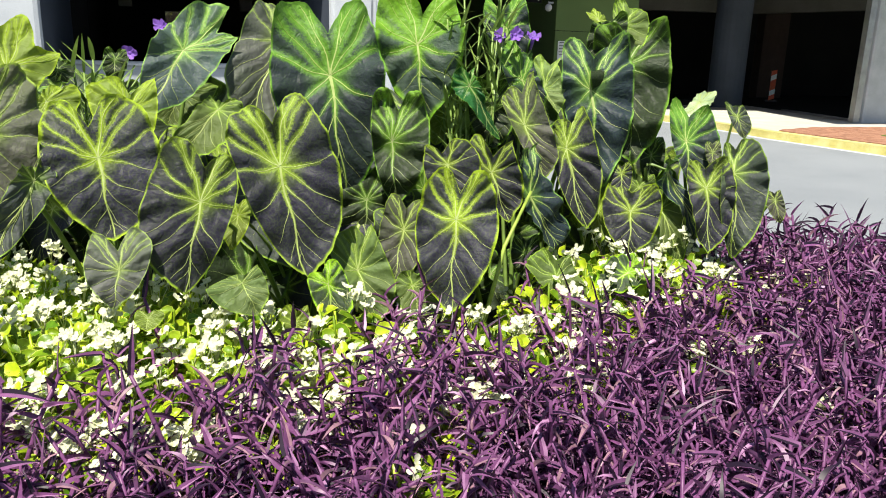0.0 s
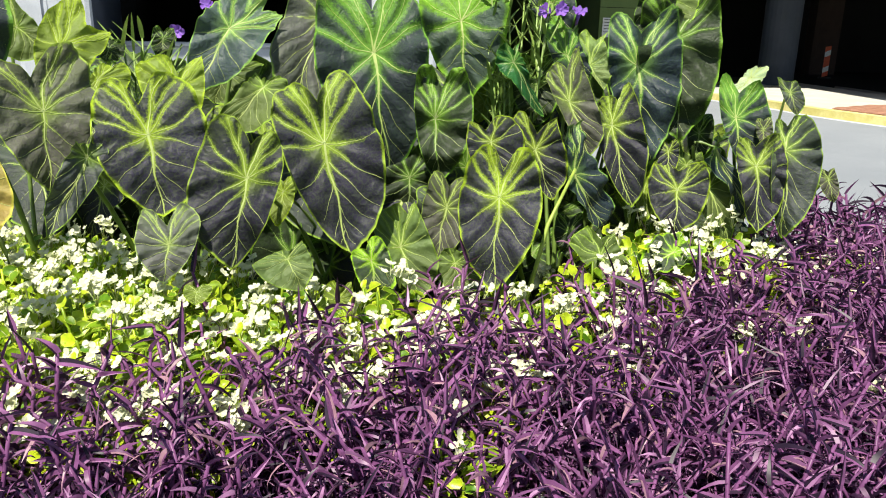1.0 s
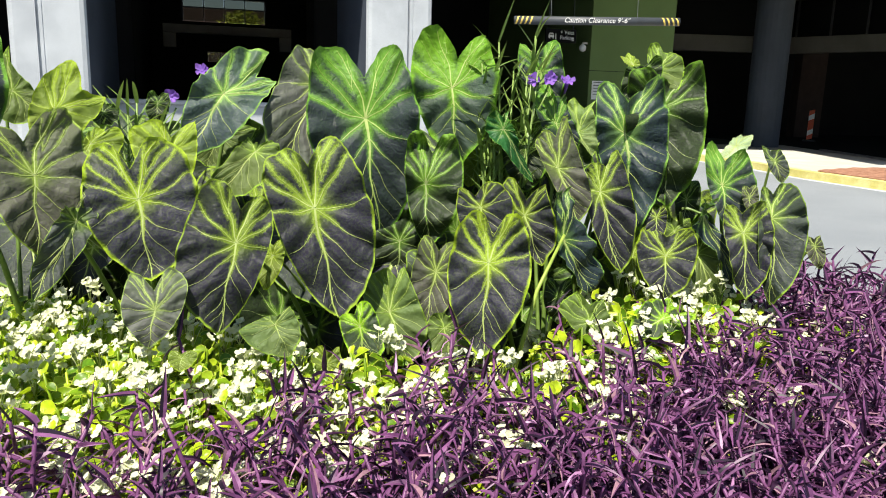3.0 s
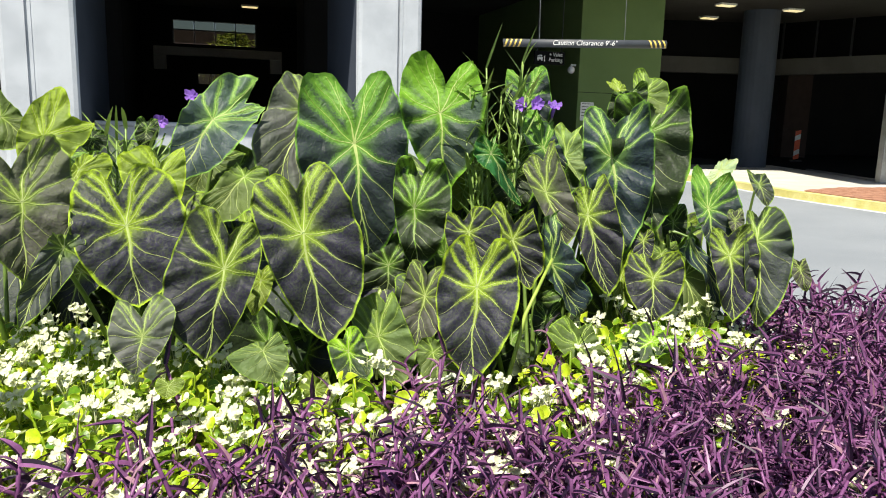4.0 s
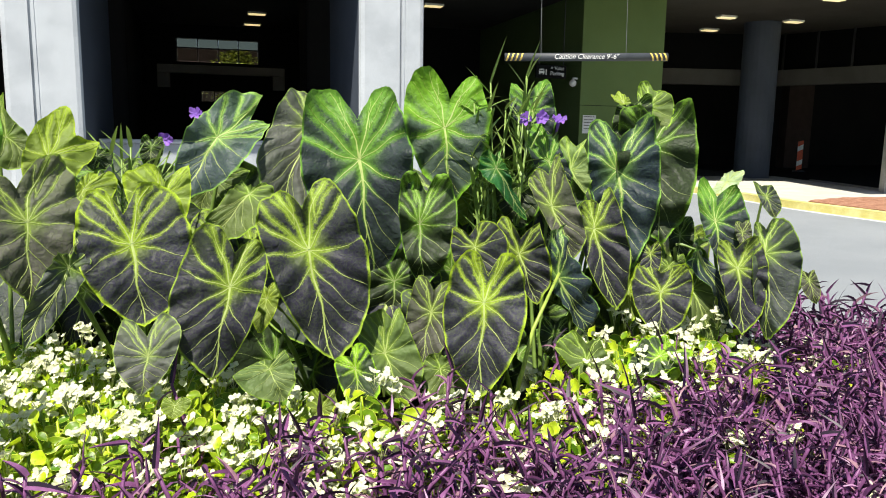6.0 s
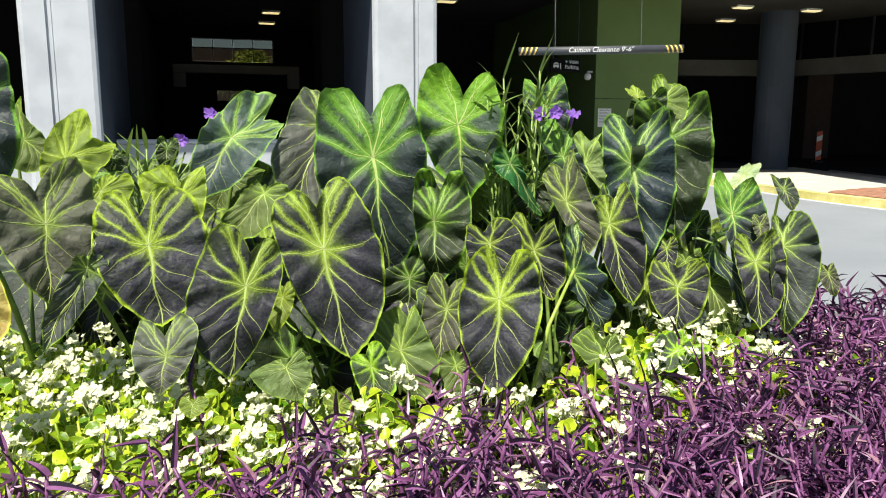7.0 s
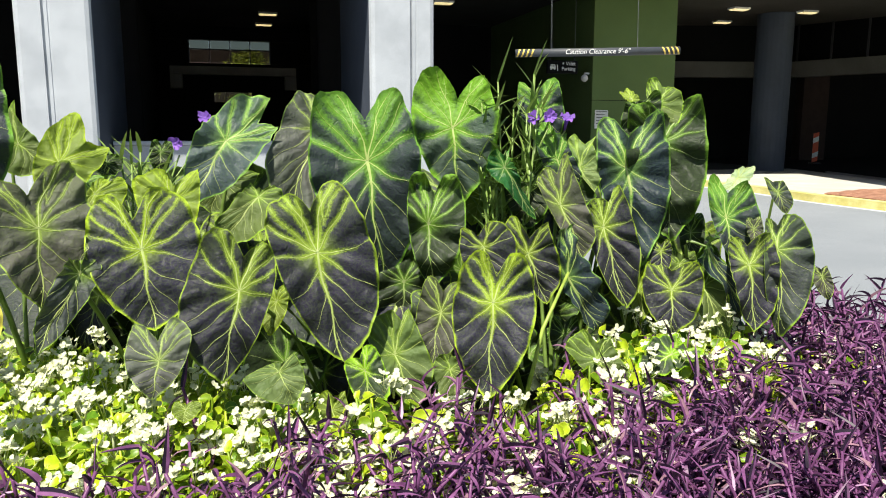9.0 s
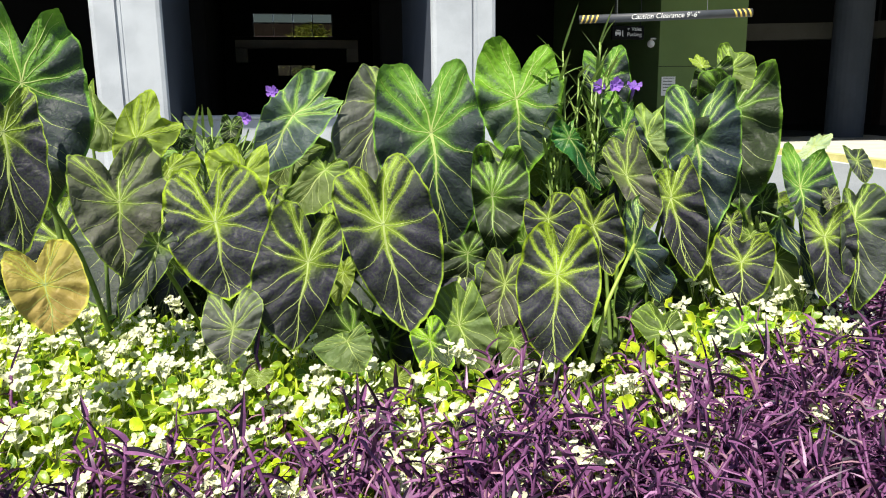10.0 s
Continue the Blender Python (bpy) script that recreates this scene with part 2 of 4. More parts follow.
# darker copy of the cream beam colour: weaker light at the rear put in
BAND_DIM = surface("cream_band_dimmed", (0.098, 0.095, 0.086), (0.125, 0.121, 0.110), 0.85, 0.9, 40, 0.2, gloss=0.2)
BLACK_METAL = surface("black_metal", (0.025, 0.026, 0.028), (0.04, 0.041, 0.044), 0.45, 3, 90, 0.1, 0.4)
STEEL = surface("dull_steel", (0.30, 0.30, 0.31), (0.40, 0.40, 0.41), 0.4, 4, 90, 0.15, 0.8)
WHITE_PAINT = surface("white_paint", (0.72, 0.72, 0.70), (0.82, 0.82, 0.80), 0.6, 5, 80, 0.15)
ORANGE = surface("orange_plastic", (0.62, 0.085, 0.03), (0.74, 0.12, 0.04), 0.5, 5, 80, 0.1)
BAR_YELLOW = surface("bar_yellow", (0.62, 0.44, 0.08), (0.72, 0.53, 0.12), 0.5, 5, 80, 0.1)
RED_MULCH = surface("red_mulch", (0.26, 0.115, 0.065), (0.52, 0.27, 0.17), 0.95, 9, 28, 1.0, depth=0.05)
GRASS = surface("lawn", (0.10, 0.17, 0.03), (0.18, 0.26, 0.06), 0.9, 5, 120, 1.0, depth=0.03)
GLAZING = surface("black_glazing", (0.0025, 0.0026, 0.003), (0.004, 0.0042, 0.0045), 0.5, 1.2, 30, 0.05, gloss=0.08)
BAR_SLATE = surface("bar_slate_paint", (0.045, 0.050, 0.058), (0.06, 0.066, 0.075), 0.5, 3, 90, 0.1)
BRICK = surface("dark_brick", (0.030, 0.017, 0.014), (0.042, 0.024, 0.020), 0.9, 3, 40, 0.4)
TREE_LEAF = plant_material("tree_leaf", (0.14, 0.20, 0.02), (0.34, 0.36, 0.04), 0.5, 0.3)
BARK = surface("bark", (0.10, 0.07, 0.05), (0.17, 0.12, 0.09), 0.9, 8, 60, 0.8)
# floor colour darkened to give the shade under the drop-off
SHADE_FLOOR = surface("shade_dark_floor", (0.035, 0.035, 0.036), (0.055, 0.054, 0.054), 0.85, 0.6, 120, 0.4)
GLASS, _t, _b, _a = material("dark_glass")
_b.inputs["Base Color"].default_value = (0.17, 0.17, 0.14, 1)
_b.inputs["Roughness"].default_value, _b.inputs["Transmission Weight"].default_value, _b.inputs["IOR"].default_value = 0.02, 1.0, 1.25
LAMP, _t, _b, _a = material("lamp_diffuser")
_b.inputs["Emission Color"].default_value, _b.inputs["Emission Strength"].default_value = (1.0, 0.80, 0.36, 1), 0.5


# ---- mesh helpers ----
def mesh_of(name, verts, faces, mat, smooth=False, attrs=None):
    me = bpy.data.meshes.new(name)
    me.from_pydata([tuple(v) for v in verts], [], faces)
    me.materials.append(mat)
    if smooth:
        me.polygons.foreach_set("use_smooth", [True] * len(me.polygons))
    for key, values in (attrs or {}).items():
        me.attributes.new(key, "FLOAT", "POINT").data.foreach_set("value", np.asarray(values, dtype=np.float32))
    me.update()
    return me


def part(name, me, parent=None, label="", m=None):
    """Links a mesh as one object, under a thing or a part where one is given."""
    ob = new(name, me)
    if parent is not None:
        ob.parent = parent
    if m is not None:
        ob.matrix_basis = m
    return tagged(ob, label)


def thing(name, label, category, group="", at=None, kind=""):
    ob = tagged(new(name), label, category, group, kind)
    if at is not None:
        ob.matrix_basis = at
    return ob


def box_mesh(name, mat, x0, x1, y0, y1, z0, z1, bevel=0.0):
    bm = bmesh.new()
    bmesh.ops.create_cube(bm, size=1)
    for v in bm.verts:
        v.co = ((x0 + x1) / 2 + v.co.x * (x1 - x0), (y0 + y1) / 2 + v.co.y * (y1 - y0), (z0 + z1) / 2 + v.co.z * (z1 - z0))
    if bevel:
        bmesh.ops.bevel(bm, geom=list(bm.edges), offset=bevel, segments=2, affect="EDGES", profile=0.5)
    me = bpy.data.meshes.new(name)
    bm.to_mesh(me)
    bm.free()
    me.materials.append(mat)
    return me


def prism_mesh(name, mat, section, z0, z1):
    """A section in plan, drawn up from z0 to z1."""
    n = len(section)
    verts = [(x, y, z0) for x, y in section] + [(x, y, z1) for x, y in section]
    faces = [(i, (i + 1) % n, n + (i + 1) % n, n + i) for i in range(n)] + [tuple(range(n - 1, -1, -1)), tuple(range(n, 2 * n))]
    return mesh_of(name, verts, faces, mat)


def tube(path, radii, sides=6):
    """Vertices and faces of a tapered tube along a path."""
    verts, faces = [], []
    for i, p in enumerate(path):
        d = (Vector(path[min(i + 1, len(path) - 1)]) - Vector(path[max(i - 1, 0)])).normalized()
        u = d.orthogonal().normalized()
        w = d.cross(u)
        for k in range(sides):
            a = 2 * math.pi * k / sides
            verts.append(Vector(p) + (u * math.cos(a) + w * math.sin(a)) * radii[i])
    for i in range(len(path) - 1):
        for k in range(sides):
            a, b = i * sides + k, i * sides + (k + 1) % sides
            faces.append((a, b, b + sides, a + sides))
    faces.append(tuple(range(sides - 1, -1, -1)))
    faces.append(tuple(range(len(verts) - sides, len(verts))))
    return verts, faces


def joined(pieces):
    verts, faces = [], []
    for v, f in pieces:
        k = len(verts)
        verts += [tuple(p) for p in v]
        faces += [tuple(i + k for i in q) for q in f]
    return verts, faces


def lettering(name, text, size, mat, parent, m, shear=0.0):
    cu = bpy.data.curves.new(name, "FONT")
    cu.body, cu.size, cu.extrude, cu.align_x, cu.align_y, cu.shear = text, size, 0.003, "CENTER", "CENTER", shear
    tmp = new(name, cu)
    me = bpy.data.meshes.new_from_object(tmp.evaluated_get(bpy.context.evaluated_depsgraph_get()))
    bpy.data.objects.remove(tmp)
    me.materials.clear()
    me.materials.append(mat)
    return part(name, me, parent, m=m)


# ---- ground, road, kerb, building: u along the front, v into the building ----
SITE = pose(0, 0, 0, 0, 0, 19.1)


def setting(name, me, label, category):
    ob = tagged(new(name, me), label, category, kind="structure")
    ob.matrix_basis = SITE
    return ob


setting("ground", box_mesh("ground", ASPHALT, -400, 400, -400, 600, -0.5, 0.0), "sun-bleached grey asphalt drive reaching under the building", "ground")


def kerb_line(v):
    """The kerb's place along u: a slight swing into the drive, then a bend away toward the camera's side."""
    t = min(1.0, max(0.0, (15.6 - v) / 3.0))
    return 12.25 - 0.42 * t * t * (3 - 2 * t) + 0.01 * max(0.0, 9.0 - v) ** 2


def strip(name, mat, u_of, v0, v1, steps, off0, off1, z0, z1):
    verts, faces = [], []
    for i in range(steps + 1):
        v = v0 + (v1 - v0) * i / steps
        u = u_of(v)
        verts += [(u + off0, v, z0), (u + off0 + 0.02, v, z1), (u + off1, v, z1), (u + off1, v, z0)]
        if i:
            k = 4 * i
            faces += [(k - 4, k, k + 1, k - 3), (k - 3, k + 1, k + 2, k - 2), (k - 2, k + 2, k + 3, k - 1)]
    return mesh_of(name, verts, faces, mat)


setting("kerb", strip("kerb", KERB_PAINT, kerb_line, -6, 23, 60, 0.0, 0.27, 0.0, 0.16), "yellow painted concrete kerb beside the drive", "kerb")
setting("pavement", strip("pavement", PAVING, kerb_line, -6, 30, 60, 0.274, 30.0, 0.0, 0.15), "pale concrete sidewalk in sun and shade", "sidewalk")
# slab added over the pavement; its dark colour is the drop-off's shade
setting("floor", box_mesh("floor", SHADE_FLOOR, 12.6, 45, 22.2, 31.6, 0.02, 0.157), "dark slab under the drop-off, pavement shade put into its colour", "floor")
# dark sheet: shade of the enclosed bay laid over the floor
setting("floor_shade", prism_mesh("floor_shade", NEAR_BLACK, [(17.05, 15.35), (17.95, 17.6), (18.5, 19.5), (19.4, 22.3), (19.6, 31.5), (45, 31.5), (45, 15.35)], 0.06, 0.166), "near-black sheet that lays the enclosed bay's shade on its floor", "floor")
setting("gutter", strip("gutter", CONCRETE, kerb_line, -6, 23, 60, -0.16, -0.004, -0.01, 0.006), "pale concrete gutter along the kerb", "gutter")
MULCH_RIM = [(kerb_line(6 + 0.36 * k) + 0.29, 6 + 0.36 * k) for k in range(20)]
MULCH_RIM += [(12.4 + 0.21 * k, 13.05 + 0.55 * min(1.0, k / 7) + 0.05 * math.sin(2.1 * k)) for k in range(21)] + [(16.6, 6.0)]
setting("mulch_bed", prism_mesh("mulch_bed", RED_MULCH, MULCH_RIM, 0.05, 0.175), "red bark mulch strip beside the sidewalk", "mulch")
setting("lawn", box_mesh("lawn", GRASS, 13.6, 30, -6, 11.6, 0.05, 0.2, 0.02), "patch of mown lawn beside the mulch", "lawn")


def pier(name, u0, u1, v0, v1, groove, top, mat, label):
    r, g = 0.09, 0.02
    sec = [(u0, v1), (u0, v0 + r), (u0 + r * 0.3, v0 + r * 0.3), (u0 + r, v0)]
    if groove:
        c = u0 + (u1 - u0) * groove
        sec += [(c - g, v0), (c - g, v0 + 0.05), (c + g, v0 + 0.05), (c + g, v0), (c + g + 0.05, v0), (c + g + 0.055, v0 + 0.012), (c + g + 0.075, v0 + 0.012), (c + g + 0.08, v0)]
    sec += [(u1 - r, v0), (u1 - r * 0.3, v0 + r * 0.3), (u1, v0 + r), (u1, v1)]
    return setting(name, prism_mesh(name, mat, sec, 0.0, top), label, "column")


TOP = 5.28
pier("column_1", -3.12, -1.98, 13.5, 13.60, 0.38, TOP, CONCRETE, "pale concrete pier face with a vertical joint")
pier("column_2", 2.57, 3.77, 13.5, 13.60, 0.63, TOP, CONCRETE, "pale concrete pier face with a vertical joint beside the drive")
# shaded sides of the piers, the shade put into a dark fin colour
setting("wall_fin_1", box_mesh("wall_fin_1", SHADED_GREY, -3.1, -2.0, 13.605, 17.6, 0, TOP, 0.04), "blue-grey fin wall behind the pier, shade put into its colour", "wall")
setting("wall_fin_2", box_mesh("wall_fin_2", SHADED_GREY, 2.59, 3.75, 13.605, 17.2, 0, TOP, 0.04), "blue-grey fin wall behind the pier, shade put into its colour", "wall")
pier("column_3", -2.6, -1.95, 20.4, 22.0, 0, TOP, NEAR_BLACK, "dark pier deep in the shaded passage")
pier("column_4", 2.45, 3.2, 20.4, 22.0, 0, TOP, NEAR_BLACK, "dark pier deep in the shaded passage")
setting("column_5", prism_mesh("column_5", SHADED_GREY, [(17.66 + 0.58 * math.cos(a * math.pi / 12), 21.4 + 0.58 * math.sin(a * math.pi / 12)) for a in range(24)], 0.1, TOP), "round blue-grey painted column standing in the shade", "column")
pier("column_6", 16.78, 19.4, 14.95, 15.3, 0, TOP, CONCRETE, "pale concrete pier at the sidewalk's edge")
setting("wall_low", box_mesh("wall_low", CONCRETE, -1.97, 2.56, 15.0, 15.3, 0, 1.18, 0.02), "low concrete wall between the piers", "wall")
setting("wall_low_coping", box_mesh("wall_low_coping", CONCRETE, -1.97, 2.56, 14.92, 15.36, 1.18, 1.26, 0.02), "concrete coping on the low wall", "wall")
setting("wall_low_west", box_mesh("wall_low_west", CONCRETE, -14, -3.13, 15.0, 15.3, 0, 1.22, 0.02), "low concrete wall beside the pier", "wall")
setting("ceiling", prism_mesh("ceiling", CEILING_DIM, [(-16, 13.12), (8.9, 13.12), (12.25, 18.0), (12.25, 30.3), (-16, 30.3)], TOP, TOP + 1.2), "painted soffit over the drive, colour darkened for its shade", "ceiling")
setting("ceiling_east", prism_mesh("ceiling_east", CEILING_DIM, [(13.9, 12.3), (46, 12.3), (46, 42), (12.26, 42), (12.26, 17.6), (15.7, 17.2)], TOP, TOP + 1.2), "painted soffit over the drop-off, colour darkened for its shade", "ceiling")
setting("wall_green", box_mesh("wall_green", GREEN_PAINT, 9.7, 12.25, 18.8, 27.5, 0, TOP, 0.01), "olive green painted wall block under the soffit", "wall")
setting("wall_green_joint", box_mesh("wall_green_joint", NEAR_BLACK, 9.69, 12.26, 18.792, 18.81, 2.29, 2.303), "thin dark joint across the green wall", "wall")
# passage walls: their shade sits in the near-black wall colour
setting("wall_passage_west", box_mesh("wall_passage_west", NEAR_BLACK, -2.6, -2.3, 22.05, 30.0, 0, TOP), "dark side wall of the passage", "wall")
setting("wall_passage_east", box_mesh("wall_passage_east", NEAR_BLACK, 3.8, 9.69, 27.0, 27.4, 0, TOP), "dark wall at the back of the drive", "wall")
setting("wall_passage_side", box_mesh("wall_passage_side", NEAR_BLACK, 3.48, 3.79, 22.05, 30.0, 0, TOP), "dark side wall of the passage", "wall")
setting("wall_west", box_mesh("wall_west", NEAR_BLACK, -16, -2.61, 24.0, 24.3, 0, TOP), "dark rear wall behind the piers", "wall")
setting("wall_west_end", box_mesh("wall_west_end", NEAR_BLACK, -16.3, -16, 13.42, 30.3, 0, TOP), "dark end wall under the soffit", "wall")
setting("wall_north_low", box_mesh("wall_north_low", NEAR_BLACK, -2.3, 3.48, 30.0, 30.3, 0, 2.5), "dark wall under the passage's clerestory", "wall")
setting("wall_north_mid", box_mesh("wall_north_mid", NEAR_BLACK, -2.3, 3.48, 30.0, 30.3, 2.88, 3.94), "dark wall under the passage's clerestory", "wall")
setting("wall_north_west", box_mesh("wall_north_west", NEAR_BLACK, -2.3, -0.35, 30.0, 30.3, 2.501, 2.879), "dark wall beside the low window", "wall")
setting("wall_north_east", box_mesh("wall_north_east", NEAR_BLACK, 1.1, 3.48, 30.0, 30.3, 2.501, 2.879), "dark wall beside the low window", "wall")
low_light = thing("window_4", "small dim window low in the passage's end", "window", at=SITE, kind="structure")
for k in range(4):
    part("mullion", box_mesh("mullion", BLACK_METAL, -0.35 + 0.47 * k, -0.31 + 0.47 * k, 30.05, 30.15, 2.501, 2.879), low_light)
for k in range(3):
    part("pane", box_mesh("pane", GLASS, -0.305 + 0.47 * k, 0.115 + 0.47 * k, 30.09, 30.1, 2.502, 2.878), low_light).visible_shadow = False
setting("wall_north_portal", box_mesh("wall_north_portal", BEAM_PAINT, -1.85, 2.74, 29.7, 29.99, 3.5, 3.8, 0.02), "cream beam of the passage's portal", "beam")
for k, u in enumerate((-1.85, 2.3)):
    setting("portal_leg_%d" % (k + 1), box_mesh("portal_leg", BEAM_PAINT, u, u + 0.44, 29.7, 29.99, 2.98, 3.49, 0.02), "cream haunch under the portal beam", "beam")

# the clerestory at the passage's end
clerestory = thing("window_1", "clerestory window with dark mullions over the portal", "window", at=SITE, kind="structure")
for k in range(5):
    u = -1.15 + k * 0.735
    part("mullion", box_mesh("mullion", BLACK_METAL, u - 0.02, u + 0.02, 29.95, 30.1, 3.95, 4.78), clerestory)
part("transom", box_mesh("transom", BLACK_METAL, -1.13, 1.77, 29.96, 30.09, 4.42, 4.46), clerestory)
for k in range(4):
    u = -1.15 + k * 0.735
    pane = part("pane", box_mesh("pane", GLASS, u + 0.025, u + 0.71, 30.02, 30.03, 3.96, 4.77), clerestory)
    pane.visible_shadow = False
setting("wall_window_west", box_mesh("wall_window_west", NEAR_BLACK, -2.3, -1.18, 30.0, 30.3, 3.95, 4.78), "dark wall beside the clerestory", "wall")
setting("wall_window_east", box_mesh("wall_window_east", NEAR_BLACK, 1.82, 3.48, 30.0, 30.3, 3.95, 4.78), "dark wall beside the clerestory", "wall")
setting("wall_window_head", box_mesh("wall_window_head", NEAR_BLACK, -2.3, 3.48, 30.0, 30.3, 4.79, TOP), "dark wall over the clerestory", "wall")

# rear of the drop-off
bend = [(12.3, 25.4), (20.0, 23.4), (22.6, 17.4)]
setting("wall_east_band", prism_mesh("wall_east_band", BAND_DIM, bend + [(u + 0.3, v + 0.35) for u, v in reversed(bend)], 3.42, 3.98), "cream spandrel band across the drop-off's rear, colour darkened for shade", "beam")
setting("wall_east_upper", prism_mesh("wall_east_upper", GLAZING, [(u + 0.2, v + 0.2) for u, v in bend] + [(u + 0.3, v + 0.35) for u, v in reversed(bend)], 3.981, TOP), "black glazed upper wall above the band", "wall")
setting("wall_east", box_mesh("wall_east", NEAR_BLACK, 12.26, 45, 31.7, 32.0, 0, TOP), "dark rear wall of the drop-off", "wall")
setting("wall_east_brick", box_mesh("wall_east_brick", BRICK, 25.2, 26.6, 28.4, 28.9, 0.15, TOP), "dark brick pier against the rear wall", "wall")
setting("wall_east_end", box_mesh("wall_east_end", NEAR_BLACK, 45.1, 45.4, 14.9, 42, 0, TOP), "dark end wall of the drop-off", "wall")
upper = thing("window_2", "thin steel mullions on the dark upper wall", "window", at=SITE @ pose(20.0, 23.4, 0, 0, 0, math.degrees(math.atan2(-6.0, 2.6))), kind="structure")
for k in range(5):
    u = 0.3 + k * 1.2
    part("mullion", box_mesh("mullion", BLACK_METAL, u - 0.03, u + 0.03, -0.06, 0.0, 3.99, TOP - 0.01), upper)

frame_e = thing("window_3", "dark steel frame of the large opening beside the pier", "window frame", at=SITE, kind="structure")
part("post", box_mesh("post", STEEL, 16.52, 16.72, 14.98, 15.14, 0.15, TOP - 0.01), frame_e)
part("sill", prism_mesh("sill", STEEL, [(16.92, 15.32), (17.04, 15.32), (18.49, 19.5), (18.37, 19.5)], 0.155, 0.21), frame_e)


# ceiling lamps
def ceiling_lamp():
    lamp = thing("ceiling_light", "lit rectangular ceiling light with a yellowish diffuser", "ceiling light", "soffit lights")
    part("housing", box_mesh("housing", WHITE_PAINT, -0.3, 0.3, -0.17, 0.17, -0.06, 0.0, 0.01), lamp)
    part("diffuser", box_mesh("diffuser", LAMP, -0.27, 0.27, -0.14, 0.14, -0.085, -0.064, 0.01), lamp, "glowing yellowish diffuser")
    return lamp


lamp = ceiling_lamp()
lamp.matrix_basis = SITE @ pose(1.55, 19.0, TOP - 0.001)
for u, v in ((1.55, 22.4), (1.53, 26.0), (1.52, 28.6), (6.44, 22.2), (15.6, 20.6), (16.2, 16.9), (18.1, 20.5), (16.9, 23.2), (-5.2, 18.5), (-4.2, 22.0)):
    copy_thing(lamp, SITE @ pose(u, v, TOP - 0.001))

# clearance bar
bar = thing("clearance_bar", "hanging dark clearance bar with striped ends", "clearance bar", at=SITE @ pose(6.76, 12.92, 2.925, 0, -1.3, -14.0))
v, f = tube([(-1.54, 0, 0), (1.54, 0, 0)], [0.075, 0.075], 16)
part("tube", mesh_of("tube", v, f, BAR_SLATE, True), bar)
for end in (-1, 1):
    for k in range(4):
        c = end * 1.49 - end * k * 0.085
        sec = [(c + end * 0.045, -0.062), (c + end * 0.012, -0.062), (c - end * 0.045, 0.062), (c - end * 0.012, 0.062)]
        rows = []
        for s in range(7):
            t = s / 6
            ang = math.pi * (1.0 + 0.0) + (t - 0.5) * 2.4
            x0 = (sec[0][0] * (1 - t) + sec[3][0] * t)
            x1 = (sec[1][0] * (1 - t) + sec[2][0] * t)
            y, z = -0.0775 * math.cos((t - 0.5) * 2.2), 0.0775 * math.sin((t - 0.5) * 2.2)
            rows += [(x0, y, z), (x1, y, z)]
        part("stripe", mesh_of("stripe", rows, [(2 * i, 2 * i + 1, 2 * i + 3, 2 * i + 2) for i in range(6)], BAR_YELLOW), bar)
lettering("lettering", "Caution Clearance 9'-6\"", 0.125, WHITE_PAINT, bar, pose(-0.02, -0.079, 0.0, 90, 0, 0), 0.22)
for x in (-0.86, 0.75):
    v, f = tube([(x, 0, 0.07), (x, 0, 2.6)], [0.004, 0.004], 6)
    part("wire", mesh_of("wire", v, f, STEEL), bar)
    part("hanger_arm", box_mesh("hanger_arm", BLACK_METAL, x - 0.03, x + 0.03, -0.05, 1.2, 2.58, 2.66), bar)

# valet sign
sign = thing("valet_sign", "small black hanging sign with white lettering", "sign", at=SITE @ pose(8.65, 18.5, 3.13))
part("panel", box_mesh("panel", GLAZING, -0.44, 0.44, -0.03, 0.03, -0.17, 0.17, 0.01), sign)
lettering("lettering", "+ Valet\nParking", 0.135, WHITE_PAINT, sign, pose(0.17, -0.034, 0.02, 90, 0, 0))
for nm, x0, x1, z0, z1 in (("car_mark", -0.36, -0.20, -0.05, 0.01), ("windscreen_mark", -0.335, -0.225, 0.03, 0.045), ("roof_mark", -0.325, -0.235, 0.05, 0.065), ("pillar_mark", -0.345, -0.33, 0.012, 0.05), ("pillar_mark", -0.23, -0.215, 0.012, 0.05), ("wheel_mark", -0.35, -0.315, -0.08, -0.052), ("wheel_mark", -0.245, -0.21, -0.08, -0.052), ("post_mark", -0.165, -0.14, -0.09, 0.05), ("post_mark", -0.16, -0.13, -0.095, -0.08)):
    part(nm, box_mesh(nm, WHITE_PAINT, x0, x1, -0.036, -0.031, z0, z1, 0.003), sign)
for x in (-0.35, 0.35):
    v, f = tube([(x, 0, 0.16), (x, 0, TOP - 3.135)], [0.012, 0.012], 6)
    part("rod", mesh_of("rod", v, f, BLACK_METAL), sign)

camera_box = thing("security_camera", "small white security camera on the green wall", "security camera", at=SITE @ pose(9.55, 19.0, 2.92))
v, f = tube([(0.14, 0, 0.1), (0.0, -0.02, 0.1), (0.0, -0.02, 0.0)], [0.03, 0.03, 0.03], 8)
part("bracket", mesh_of("bracket", v, f, WHITE_PAINT), camera_box)
bm = bmesh.new()
bmesh.ops.create_uvsphere(bm, u_segments=14, v_segments=8, radius=0.1)
me = bpy.data.meshes.new("dome")
bm.to_mesh(me)
bm.free()
me.materials.append(WHITE_PAINT)
part("dome", me, camera_box, m=pose(0, -0.02, -0.03))

notice = thing("notice", "white paper notice on the green wall", "notice", at=SITE @ pose(10.0, 18.785, 1.78))
part("sheet", box_mesh("sheet", WHITE_PAINT, -0.2, 0.2, -0.004, 0.004, -0.25, 0.25), notice)
